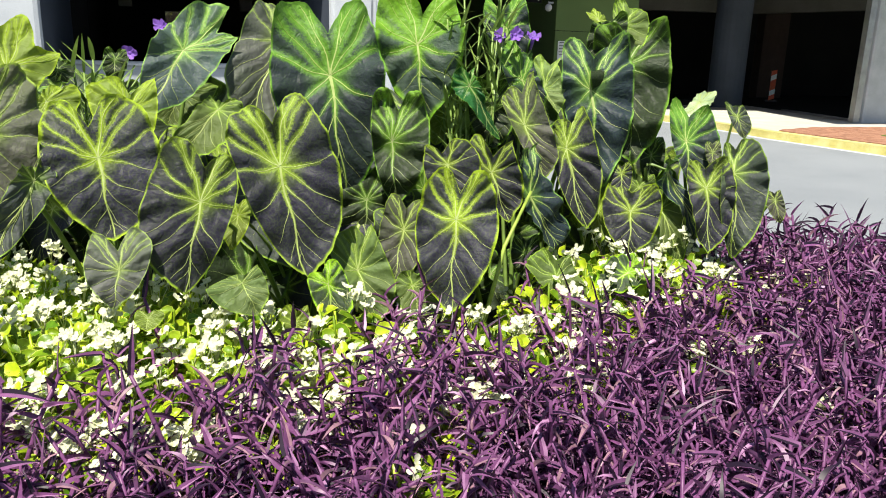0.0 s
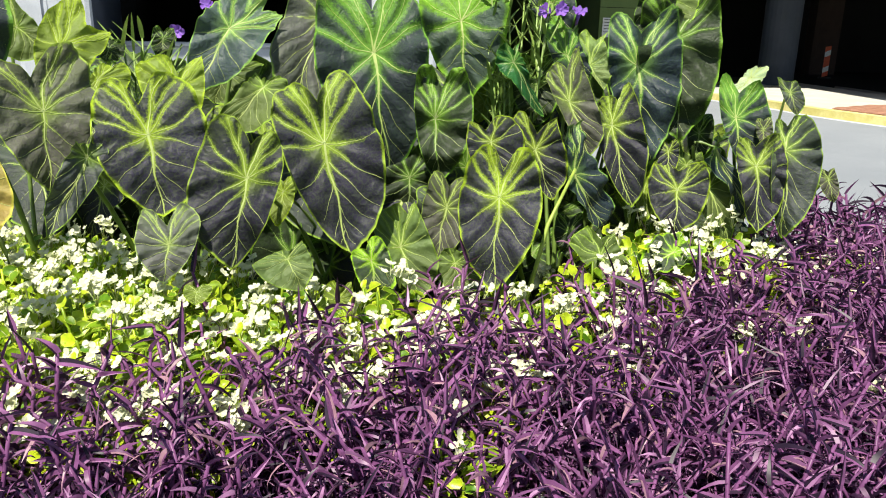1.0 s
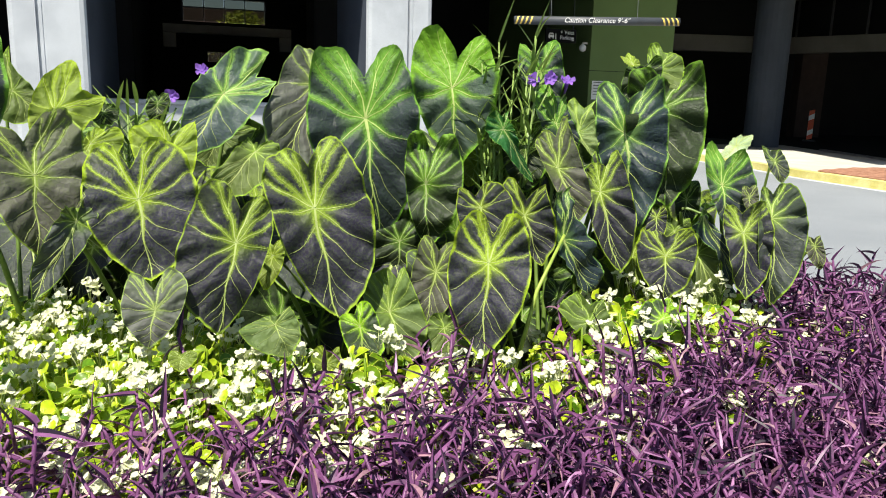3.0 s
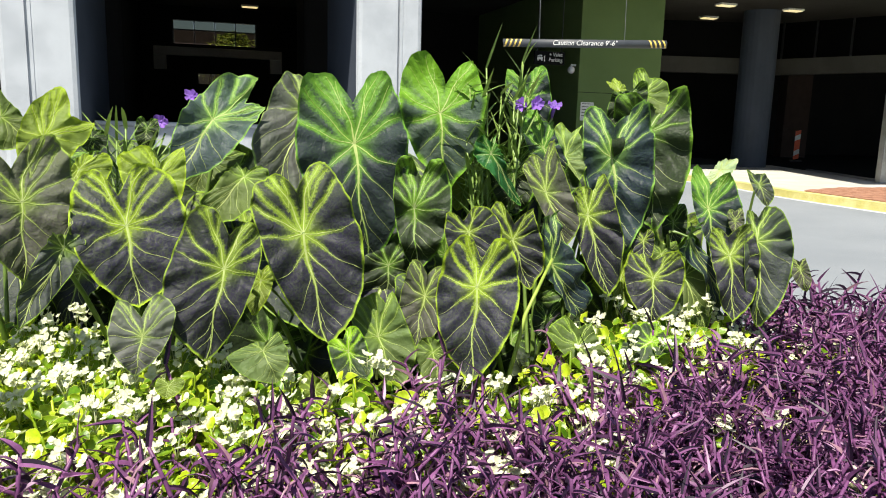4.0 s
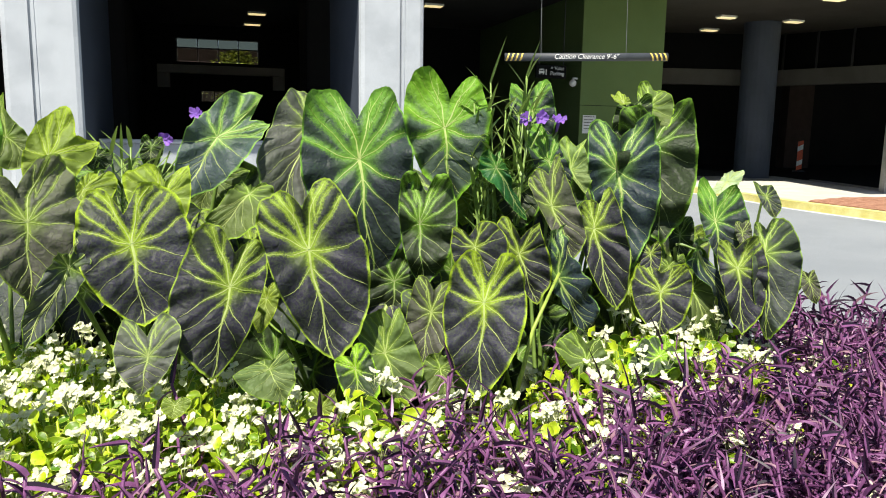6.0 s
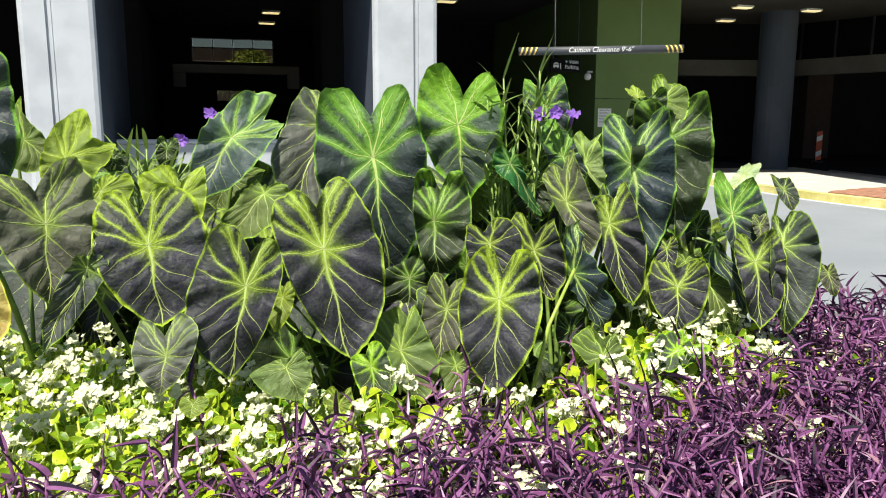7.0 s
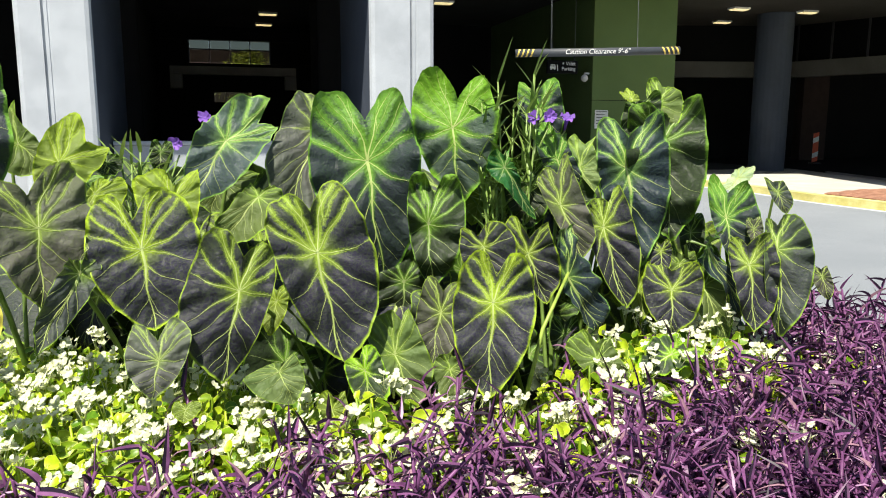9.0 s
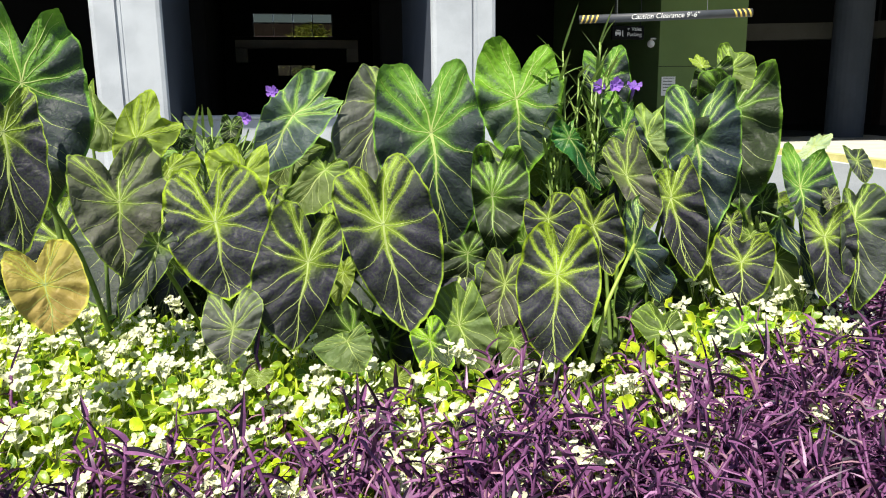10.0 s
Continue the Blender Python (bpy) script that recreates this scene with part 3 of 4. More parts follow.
for k in range(5):
    part("printed_line", box_mesh("printed_line", NEAR_BLACK, -0.16, 0.16 - 0.05 * (k % 2), -0.007, -0.0045, 0.2 - k * 0.08, 0.215 - k * 0.08), notice)

# striped channelizer
post = thing("channelizer_panel", "orange and white striped traffic panel on a black base", "traffic panel", at=pose(13.46, 31.0, 0.15, 0, 0, -20))
part("base", box_mesh("base", BLACK_METAL, -0.22, 0.22, -0.2, 0.2, 0.0, 0.08, 0.02), post)
for k in range(6):
    z0 = 0.08 + 0.2 * k
    sec = [(-0.10, z0 - 0.05), (0.10, z0 + 0.05), (0.10, z0 + 0.25), (-0.10, z0 + 0.15)]
    sec = [(x, min(max(z, 0.08), 1.28)) for x, z in sec]
    verts = [(x, y, z) for y in (-0.03, 0.03) for x, z in sec]
    part("stripe", mesh_of("stripe", verts, [(0, 1, 2, 3), (7, 6, 5, 4), (0, 4, 5, 1), (1, 5, 6, 2), (2, 6, 7, 3), (3, 7, 4, 0)], WHITE_PAINT if k in (1, 4) else ORANGE), post)

# trees seen through the clerestory
rng = random.Random(11)


def courtyard_tree(u, v, h, spread):
    t = thing("tree", "sunlit yellow-green courtyard tree behind the glass", "tree", "courtyard trees", at=SITE @ pose(u, v, 0))
    pieces = [tube([(0, 0, 0), (0.1, 0, h * 0.4), (0, 0.1, h * 0.75)], [0.14, 0.1, 0.05], 8)]
    for k in range(7):
        a = rng.uniform(0, 6.28)
        z = h * rng.uniform(0.35, 0.65)
        pieces.append(tube([(0, 0, z), (math.cos(a) * spread * 0.4, math.sin(a) * spread * 0.4, z + 0.7), (math.cos(a) * spread * 0.8, math.sin(a) * spread * 0.8, z + 1.2)], [0.05, 0.03, 0.012], 5))
    part("trunk", mesh_of("trunk", *joined(pieces), BARK, True), t)
    verts, faces = [], []
    for k in range(2600):
        a, b, r = rng.uniform(0, 6.28), rng.uniform(-1, 1), spread * rng.uniform(0.3, 1) * (0.8 + 0.3 * math.sin(5 * k))
        c = Vector((r * math.cos(a) * math.sqrt(1 - b * b), r * math.sin(a) * math.sqrt(1 - b * b), h * 0.72 + b * h * 0.32))
        d = Vector((rng.uniform(-1, 1), rng.uniform(-1, 1), rng.uniform(-1, 0.3))).normalized() * 0.11
        s = d.orthogonal().normalized() * 0.045
        k0 = len(verts)
        verts += [c - d, c + s, c + d, c - s]
        faces.append((k0, k0 + 1, k0 + 2, k0 + 3))
    part("crown", mesh_of("crown", verts, faces, TREE_LEAF), t)


courtyard_tree(1.2, 36.6, 4.9, 1.5)
courtyard_tree(3.3, 37.0, 4.6, 1.5)
# wall added behind the trees; its dark colour stands for shade past the foliage
setting("wall_courtyard", box_mesh("wall_courtyard", BRICK, -12, 16, 43, 43.3, 0, 5.75), "added dark brick wall that gives the shade behind the trees", "wall")


# ---- planted bed ----
def bed_height(x, y):
    """Mounded soil that falls to the drive all round."""
    d = min((y - 0.30) / 0.8, (4.1 - 0.25 * abs(x) - y) / 0.9, (x + 3.6) / 0.9, (3.4 - x) / 0.9)
    d = max(0.0, min(1.0, d))
    return 0.50 * d * d * (3 - 2 * d) + 0.02 * noise.noise(Vector((x * 4, y * 4, 0))) * d - 0.01


N = 70
verts = [(-3.7 + 7.2 * i / N, 0.2 + 4.0 * j / N, 0) for j in range(N + 1) for i in range(N + 1)]
verts = [(x, y, bed_height(x, y)) for x, y, z in verts]
faces = [(j * (N + 1) + i, j * (N + 1) + i + 1, (j + 1) * (N + 1) + i + 1, (j + 1) * (N + 1) + i) for j in range(N) for i in range(N)]
tagged(new("planting_bed", mesh_of("planting_bed", verts, faces, SOIL, True)), "dark mulched soil mounded under the planting", "soil", kind="structure")


# ---- elephant ears ----
def spline(points, steps):
    """A smooth line through points."""
    p = [np.array(points[0]) * 2 - np.array(points[1])] + [np.array(q) for q in points] + [np.array(points[-1]) * 2 - np.array(points[-2])]
    line = []
    for i in range(1, len(p) - 2):
        for k in range(steps):
            t = k / steps
            line.append(0.5 * (2 * p[i] + (p[i + 1] - p[i - 1]) * t + (2 * p[i - 1] - 5 * p[i] + 4 * p[i + 1] - p[i + 2]) * t * t + (3 * p[i] - p[i - 1] - 3 * p[i + 1] + p[i + 2]) * t ** 3))
    return line


def ear_side(tip, wide, lobe, notch):
    """One margin of a blade from its tip to its notch: a short point, a full flank, a rounded lobe, a narrow notch."""
    dx, dy, hx, hy = wide[0] - lobe[0], lobe[1] - wide[1], notch[0] - lobe[0], lobe[1] - notch[1]
    return [(0, tip), (wide[0] * 0.20, tip + (wide[1] - tip) * 0.07), (wide[0] * 0.60, tip + (wide[1] - tip) * 0.30), (wide[0] * 0.88, tip + (wide[1] - tip) * 0.62), wide,
            (lobe[0] + 0.90 * dx, wide[1] + 0.46 * dy), (lobe[0] + 0.66 * dx, wide[1] + 0.80 * dy), (lobe[0] + 0.34 * dx, wide[1] + 0.97 * dy), (lobe[0], lobe[1]),
            (lobe[0] + 0.36 * hx, lobe[1] - 0.12 * hy), (lobe[0] + 0.62 * hx, lobe[1] - 0.42 * hy), (lobe[0] + 0.88 * hx, lobe[1] - 0.80 * hy), notch]


PLANTS = [(-1.45, 2.2), (-0.95, 2.35), (-0.45, 2.45), (-0.1, 2.62), (0.2, 2.55), (0.62, 2.62), (0.95, 2.62), (0.45, 3.0), (-0.7, 2.85), (-1.7, 2.75)]
clumps = []
for x, y in PLANTS:
    clumps.append(thing("elephant_ear_plant", "elephant ear clump with dark green-veined heart-shaped leaves", "elephant ear", "elephant ears in the bed", at=pose(x, y, bed_height(x, y) - 0.02)))
ear_rng = random.Random(5)


def ear(at, turn, tip, left, right, lobe_l, lobe_r, notch, look_of, RINGS=0, STEPS=8):
    """One leaf: where its stalk meets it, its turn, its length, half widths, lobes and notch, and its colouring."""
    r = ear_rng
    RINGS = RINGS or (34 if tip > 0.19 else 22)
    side_r = spline(ear_side(-tip, right, lobe_r, notch), STEPS)
    side_l = spline(ear_side(-tip, left, lobe_l, notch), STEPS)
    half = len(side_r)
    margin = np.array(side_r + list(reversed(side_l)))
    # waves of the margin
    n = len(margin)
    size = tip + 0.5 * (lobe_l[1] + lobe_r[1])
    wob = np.array([noise.noise(Vector((i * 22.0 / n, at[0] * 31, at[2] * 17))) + 0.5 * noise.noise(Vector((i * 70.0 / n, at[0] * 31, at[2] * 17))) for i in range(n)])
    margin *= (1 + 0.038 * wob)[:, None]
    lines = [(np.zeros(2), np.array((0.0, -tip * 0.97)), 1.0, r.uniform(-0.02, 0.02))]

    def to_margin(i, share):
        return margin[i % n] * share

    for s, sgn in ((0, 1), (1, -1)):
        pick = (lambda f: int(f * half)) if s == 0 else (lambda f: n - 1 - int(f * half))
        lobe_end = to_margin(pick(0.655 + r.uniform(-0.015, 0.015)), 0.94)
        # the hub's veins: one up into the lobe, three outward
        lines.append((np.zeros(2), lobe_end, 0.74, sgn * r.uniform(0.02, 0.08)))
        for f, w in ((0.50, 0.48), (0.40, 0.54), (0.29, 0.52)):
            lines.append((np.zeros(2), to_margin(pick(f + r.uniform(-0.018, 0.018)), 0.95), w, sgn * r.uniform(-0.07, 0.03)))
        # side veins of the midrib, outward and down
        for f, start, w in ((0.215, 0.16, 0.48), (0.160, 0.35, 0.44), (0.115, 0.55, 0.38), (0.075, 0.75, 0.30)):
            start += r.uniform(-0.05, 0.05)
            e = to_margin(pick(f + r.uniform(-0.012, 0.012)), 0.95)
            lines.append((np.array((0.0, -tip * start)), e, w, sgn * r.uniform(-0.10, 0.0)))
        # twigs on the lobe's vein
        for share, f in ((0.42, 0.575), (0.46, 0.755)):
            lines.append((lobe_end * share, to_margin(pick(f + r.uniform(-0.015, 0.015)), 0.92), 0.30, 0.04 * sgn))
    curves = []
    for p, q, w, bow in lines:
        d = q - p
        nrm = np.array((-d[1], d[0]))
        ph = r.uniform(0, 6.28)
        curves.append((np.array([p + d * t + nrm * (bow * math.sin(math.pi * t) + 0.022 * min(1.0, 3 * t) * math.sin(8.5 * t + ph)) for t in np.linspace(0, 1, 9)]), w))
    pts = np.concatenate([[np.zeros(2)]] + [margin * (k / RINGS) ** 0.9 for k in range(1, RINGS + 1)])
    rad = np.concatenate([[0.0]] + [np.full(n, (k / RINGS) ** 0.9) for k in range(1, RINGS + 1)])
    fold, droop = r.uniform(0.04, 0.18), r.uniform(0.04, 0.18)
    wave = r.uniform(1.0, 1.7) * (1.5 if look_of in ("blue", "darkgreen", "greendark", "teal") else 1.0)
    seed = r.uniform(0, 50)
    segs = [(c[i], c[i + 1], w) for c, w in curves for i in range(0, 8)]
    p0 = np.array([s[0] for s in segs])
    dv = np.array([s[1] - s[0] for s in segs])
    ww = np.array([s[2] for s in segs])
    wid = size / 0.45

    def vein_distance(q):
        t = np.clip(((q[:, None] - p0) * dv).sum(2) / ((dv ** 2).sum(1) + 1e-12), 0, 1)
        return (np.linalg.norm(q[:, None] - p0 - dv * t[:, :, None], axis=2) + (1 - ww) * 0.0068 * wid).min(1)

    order = np.argsort(np.arctan2(margin[:, 0], -margin[:, 1]))
    m_ang, m_rad = np.arctan2(margin[:, 0], -margin[:, 1])[order], np.linalg.norm(margin, axis=1)[order]

    def share_out(q):
        return np.linalg.norm(q, axis=1) / np.interp(np.arctan2(q[:, 0], -q[:, 1]), m_ang, m_rad)

    turn0 = r.uniform(0, 6.28)

    def height(q, vd, rr):
        x, y = q[:, 0], q[:, 1]
        z = fold * np.abs(x) - droop * np.maximum(0, -y) ** 2 / max(tip, 0.05) - 0.10 * np.maximum(0, y) ** 2 / max(size, 0.1)
        # the blade swells between its veins and puckers across them
        swell = np.clip((vd / wid - 0.008) / 0.055, 0.0, 1.0)
        z = z + 0.017 * wid * swell * (2 - swell) * (0.35 + 0.65 * rr)
        soft = np.array([noise.noise(Vector((u / size * 3.4, w / size * 3.4, seed))) for u, w in q])
        crumple = np.array([noise.noise(Vector((u / size * 11, w / size * 11, seed + 9))) for u, w in q])
        fine = np.array([noise.noise(Vector((u / size * 24, w / size * 24, seed + 4))) for u, w in q])
        ang = np.arctan2(x, -y)
        if look_of in ("blue", "darkgreen"):
            z = z + (0.024 if look_of == "darkgreen" else 0.017) * wid * rr * np.sin(y / size * 19 + 5 * np.abs(x) / size + 3.0 * soft + turn0)
        # ruffled rim
        z = z + 0.013 * wid * rr ** 3 * np.sin(11 * ang + turn0 + 3.0 * soft)
        return z + wave * 0.040 * wid * soft * rr + swell * wid * (0.0115 * crumple + 0.0050 * fine)

    vd = vein_distance(pts)
    z = height(pts, vd, rad)
    verts = np.column_stack((pts, z))
    faces = [(0, 1 + i, 1 + (i + 1) % n) for i in range(n)]
    for k in range(RINGS - 1):
        o = 1 + k * n
        faces += [(o + i, o + n + i, o + n + (i + 1) % n, o + (i + 1) % n) for i in range(n)]
    high = np.clip(0.35 + pts[:, 1] / max(size * 0.6, 0.05), 0, 1)
    clump = min(clumps, key=lambda c: (c.location.x - at[0]) ** 2 + (c.location.y - at[1] - 0.15) ** 2)
    place = Matrix.Translation(-clump.location) @ pose(*at, *turn)
    blade = part("leaf", mesh_of("leaf", verts, faces, EAR[look_of], True, {"vein": vd / wid, "edge": rad, "high": high, "hub": np.linalg.norm(pts, axis=1) / size}), clump, m=place)
    # raised veins
    vv, vf = [], []
    for c, w in curves:
        cd = vein_distance(c)
        cz = height(c, cd * 0, share_out(c))
        k0 = len(vv)
        for i in range(9):
            d = c[min(i + 1, 8)] - c[max(i - 1, 0)]
            d = d / (np.linalg.norm(d) + 1e-9)
            s = np.array((-d[1], d[0])) * (0.0029 * wid * w ** 2.0 * (1 - 0.85 * i / 8) * r.uniform(0.6, 1.4) + 0.0004)
            for off, up in ((-1, 0.0007), (0, 0.0017), (1, 0.0007)):
                q = c[i] + s * off
                vv.append((q[0], q[1], cz[i] + up))
        for i in range(8):
            o = k0 + 3 * i
            vf += [(o, o + 1, o + 4, o + 3), (o + 1, o + 2, o + 5, o + 4)]
    part("venation", mesh_of("venation", vv, vf, VEIN_PALE if look_of in ("darkgreen", "teal") else VEIN, True), blade, "raised yellow-green veins")
    # stalk from the clump's base to the blade
    base = Vector((r.uniform(-0.08, 0.08), r.uniform(-0.06, 0.1), -0.02))
    top = place @ Vector((0, 0, 0.001))
    back = place.to_3x3() @ Vector((0, 0.02, -0.05))
    bend = top + back * 1.6 + Vector((0, 0, -0.02))
    midp = base.lerp(bend, 0.55) + Vector((r.uniform(-0.03, 0.03), 0.05, 0.05))
    path = [Vector(p) for p in spline([tuple(base), tuple(midp), tuple(bend), tuple(top)], 5)] + [top]
    rr = 0.0036 + 0.006 * size
    v, f = tube(path, [rr * (1.7 - 1.1 * i / (len(path) - 1)) for i in range(len(path))], 7)
    part("petiole", mesh_of("petiole", v, f, PETIOLE, True), clump)


ear((-0.858, 1.869, 1.172), (67.9, -5.2, 26.9), 0.213, (-0.133, -0.001), (0.145, -0.009), (-0.062, 0.161), (0.062, 0.160), (-0.010, 0.080), "halo")
ear((0.056, 2.128, 0.983), (70.0, 1.4, -2.1), 0.276, (-0.118, -0.045), (0.124, -0.014), (-0.038, 0.153), (0.059, 0.146), (0.008, 0.080), "halo")
ear((-0.450, 2.103, 1.130), (69.6, -11.4, 16.2), 0.326, (-0.130, 0.082), (0.155, -0.089), (-0.048, 0.189), (0.085, 0.202), (0.006, 0.116), "dark")
ear((-0.086, 2.694, 1.486), (74.8, -7.4, 4.0), 0.260, (-0.139, 0.044), (0.163, 0.003), (-0.028, 0.227), (0.132, 0.178), (0.032, 0.105), "green")
ear((0.529, 2.676, 1.349), (69.8, -7.7, -8.3), 0.356, (-0.099, 0.033), (0.149, 0.017), (-0.046, 0.206), (0.124, 0.183), (0.018, 0.098), "blue")
ear((-0.364, 2.499, 1.376), (74.9, -6.7, 10.2), 0.402, (-0.190, -0.015), (0.176, -0.026), (-0.070, 0.259), (0.105, 0.235), (0.011, 0.139), "greendark")
ear((0.902, 2.468, 1.043), (69.9, -5.1, -8.2), 0.219, (-0.061, 0.018), (0.091, -0.035), (-0.035, 0.100), (0.062, 0.101), (0.002, 0.069), "dark")
ear((0.664, 2.501, 0.949), (65.0, -2.6, -13.6), 0.155, (-0.097, 0.017), (0.106, 0.013), (-0.059, 0.108), (0.067, 0.097), (-0.001, 0.065), "halo")
ear((-0.610, 1.882, 1.064), (67.5, 11.7, 13.3), 0.239, (-0.140, -0.066), (0.086, 0.038), (-0.073, 0.154), (0.036, 0.141), (-0.005, 0.087), "dark")
ear((-0.760, 1.715, 0.924), (64.5, 11.2, 18.8), 0.092, (-0.079, 0.007), (0.067, 0.053), (-0.071, 0.088), (0.016, 0.110), (-0.011, 0.050), "ash")
ear((-0.235, 2.144, 0.817), (68.8, -18.7, 13.2), 0.173, (-0.059, 0.071), (0.094, -0.066), (0.030, 0.130), (0.085, 0.114), (0.054, 0.087), "jade")
ear((-1.098, 1.819, 1.231), (70.0, 3.7, 40.0), 0.203, (-0.125, 0.047), (0.123, 0.022), (-0.108, 0.130), (0.052, 0.172), (-0.021, 0.086), "grey")
ear((-0.105, 2.305, 0.907), (69.7, 9.3, -0.7), 0.168, (-0.077, -0.015), (0.075, -0.040), (-0.055, 0.111), (0.031, 0.107), (-0.006, 0.069), "grey")
ear((0.863, 2.609, 1.183), (69.4, -13.8, -13.2), 0.157, (-0.046, 0.019), (0.107, -0.021), (-0.005, 0.167), (0.088, 0.109), (0.024, 0.089), "greendark")
ear((0.431, 2.521, 1.158), (74.2, -18.5, -14.5), 0.282, (-0.051, -0.030), (0.104, -0.062), (0.009, 0.103), (0.078, 0.129), (0.038, 0.074), "dark")
ear((0.282, 2.492, 1.234), (73.6, -23.5, 0.3), 0.192, (-0.044, 0.087), (0.078, -0.098), (0.008, 0.136), (0.092, 0.153), (0.032, 0.103), "grey")
ear((-0.152, 2.402, 1.177), (75.0, -3.7, 4.7), 0.210, (-0.067, 0.018), (0.124, 0.037), (-0.020, 0.177), (0.079, 0.157), (0.028, 0.110), "darkgreen")
ear((0.164, 2.282, 1.103), (74.0, -20.5, 1.7), 0.162, (-0.050, 0.042), (0.086, -0.043), (-0.001, 0.130), (0.093, 0.070), (0.021, 0.045), "halo")
ear((0.028, 2.247, 1.128), (69.9, -6.6, 1.8), 0.139, (-0.074, -0.010), (0.099, -0.027), (-0.054, 0.066), (0.034, 0.077), (-0.014, 0.037), "halo")
ear((-1.213, 2.134, 1.382), (57.8, 20.2, 17.5), 0.131, (-0.068, 0.030), (0.111, 0.082), (-0.009, 0.168), (0.101, 0.099), (0.043, 0.087), "lime")
ear((-0.799, 2.375, 1.443), (61.5, 27.5, 4.6), 0.237, (-0.082, -0.033), (0.121, 0.050), (0.045, 0.201), (0.116, 0.121), (0.055, 0.106), "sage")
ear((-0.541, 2.550, 1.485), (59.2, 18.4, 9.3), 0.327, (-0.125, -0.151), (0.125, -0.122), (-0.073, 0.113), (0.011, 0.153), (-0.003, 0.093), "ash")
ear((-0.881, 2.131, 1.272), (65.0, -1.1, 23.1), 0.137, (-0.105, 0.046), (0.079, 0.015), (-0.021, 0.099), (0.077, 0.095), (0.007, 0.042), "lime")
ear((-0.695, 2.356, 1.266), (53.4, 33.1, -5.5), 0.181, (-0.049, -0.147), (0.099, -0.059), (-0.046, 0.022), (0.025, 0.059), (0.000, 0.028), "olive")
ear((-0.868, 2.510, 1.302), (68.8, 18.8, 12.0), 0.113, (-0.058, -0.072), (0.109, -0.018), (-0.056, 0.011), (0.109, 0.072), (0.014, 0.033), "olive")
ear((-0.975, 1.777, 1.126), (71.7, 34.4, 38.4), 0.221, (-0.046, -0.065), (0.042, -0.041), (-0.046, 0.017), (-0.028, 0.093), (-0.012, 0.030), "greydark")
ear((-1.434, 2.293, 1.434), (63.5, -40.1, 50.0), 0.120, (-0.093, -0.031), (0.050, -0.022), (-0.018, 0.061), (0.098, 0.103), (0.041, 0.079), "olive")
ear((-1.478, 2.008, 1.548), (71.9, -7.0, 38.8), 0.351, (-0.135, -0.019), (0.173, -0.052), (-0.005, 0.214), (0.135, 0.191), (0.028, 0.109), "greendark")
ear((-1.391, 1.797, 1.417), (75.0, -0.4, 48.1), 0.326, (-0.116, -0.060), (0.096, -0.028), (-0.034, 0.106), (0.078, 0.125), (0.015, 0.067), "dark")
ear((-1.092, 1.485, 1.090), (65.0, -3.2, 38.1), 0.114, (-0.078, 0.022), (0.086, -0.024), (-0.059, 0.089), (0.038, 0.102), (-0.009, 0.054), "yellow")
ear((-0.487, 1.793, 0.875), (58.0, -19.3, 27.0), 0.089, (-0.088, 0.015), (0.055, -0.027), (-0.012, 0.030), (0.052, 0.028), (0.016, 0.016), "jade")
ear((-0.299, 1.984, 0.819), (69.8, -8.4, 11.8), 0.120, (-0.055, 0.018), (0.060, -0.058), (-0.033, 0.042), (0.016, 0.070), (-0.009, 0.035), "bright")
ear((-0.071, 2.206, 0.754), (69.5, -12.5, 6.6), 0.106, (-0.059, -0.017), (0.087, -0.063), (-0.007, 0.049), (0.077, 0.027), (0.028, 0.024), "olive")
ear((0.292, 2.309, 1.026), (78.2, -31.6, 39.1), 0.234, (-0.050, -0.040), (0.083, -0.166), (0.078, 0.140), (0.133, 0.118), (0.081, 0.095), "blue")
ear((0.370, 2.176, 0.803), (54.5, -30.5, 10.3), 0.122, (-0.062, 0.075), (0.059, -0.066), (0.012, 0.102), (0.076, 0.039), (0.027, 0.041), "olive")
ear((0.602, 2.228, 0.807), (26.1, 31.5, -62.0), 0.116, (-0.069, -0.026), (0.062, -0.001), (-0.046, 0.060), (0.023, 0.090), (-0.001, 0.054), "bright")
ear((0.786, 2.570, 0.948), (68.4, -22.0, 6.5), 0.199, (-0.055, -0.063), (0.060, -0.077), (0.011, 0.088), (0.083, 0.042), (0.035, 0.040), "olive")
ear((0.789, 2.548, 1.091), (78.7, -28.1, 38.2), 0.367, (-0.055, -0.091), (0.033, -0.197), (-0.011, 0.063), (0.034, 0.040), (-0.000, 0.030), "blue")
ear((0.991, 2.477, 1.094), (69.9, -5.5, -19.8), 0.281, (-0.040, -0.091), (0.111, -0.036), (-0.025, 0.111), (0.038, 0.123), (0.005, 0.081), "greydark")
ear((1.014, 2.562, 1.275), (68.1, -23.3, -12.3), 0.076, (-0.023, -0.012), (0.035, -0.036), (-0.020, 0.065), (0.024, 0.035), (-0.000, 0.041), "greydark")
ear((0.930, 2.707, 1.315), (30.9, 17.3, -45.4), 0.090, (-0.026, -0.039), (0.041, -0.011), (-0.029, 0.040), (-0.004, 0.078), (-0.003, 0.049), "gleam")
ear((0.653, 2.710, 1.436), (74.9, -8.0, -11.4), 0.355, (-0.124, -0.065), (0.158, -0.015), (-0.067, 0.139), (0.134, 0.152), (0.037, 0.093), "darkgreen")
ear((0.657, 2.791, 1.572), (69.9, -5.8, -11.6), 0.141, (-0.040, 0.053), (0.085, -0.014), (-0.013, 0.114), (0.044, 0.069), (0.019, 0.073), "olive")
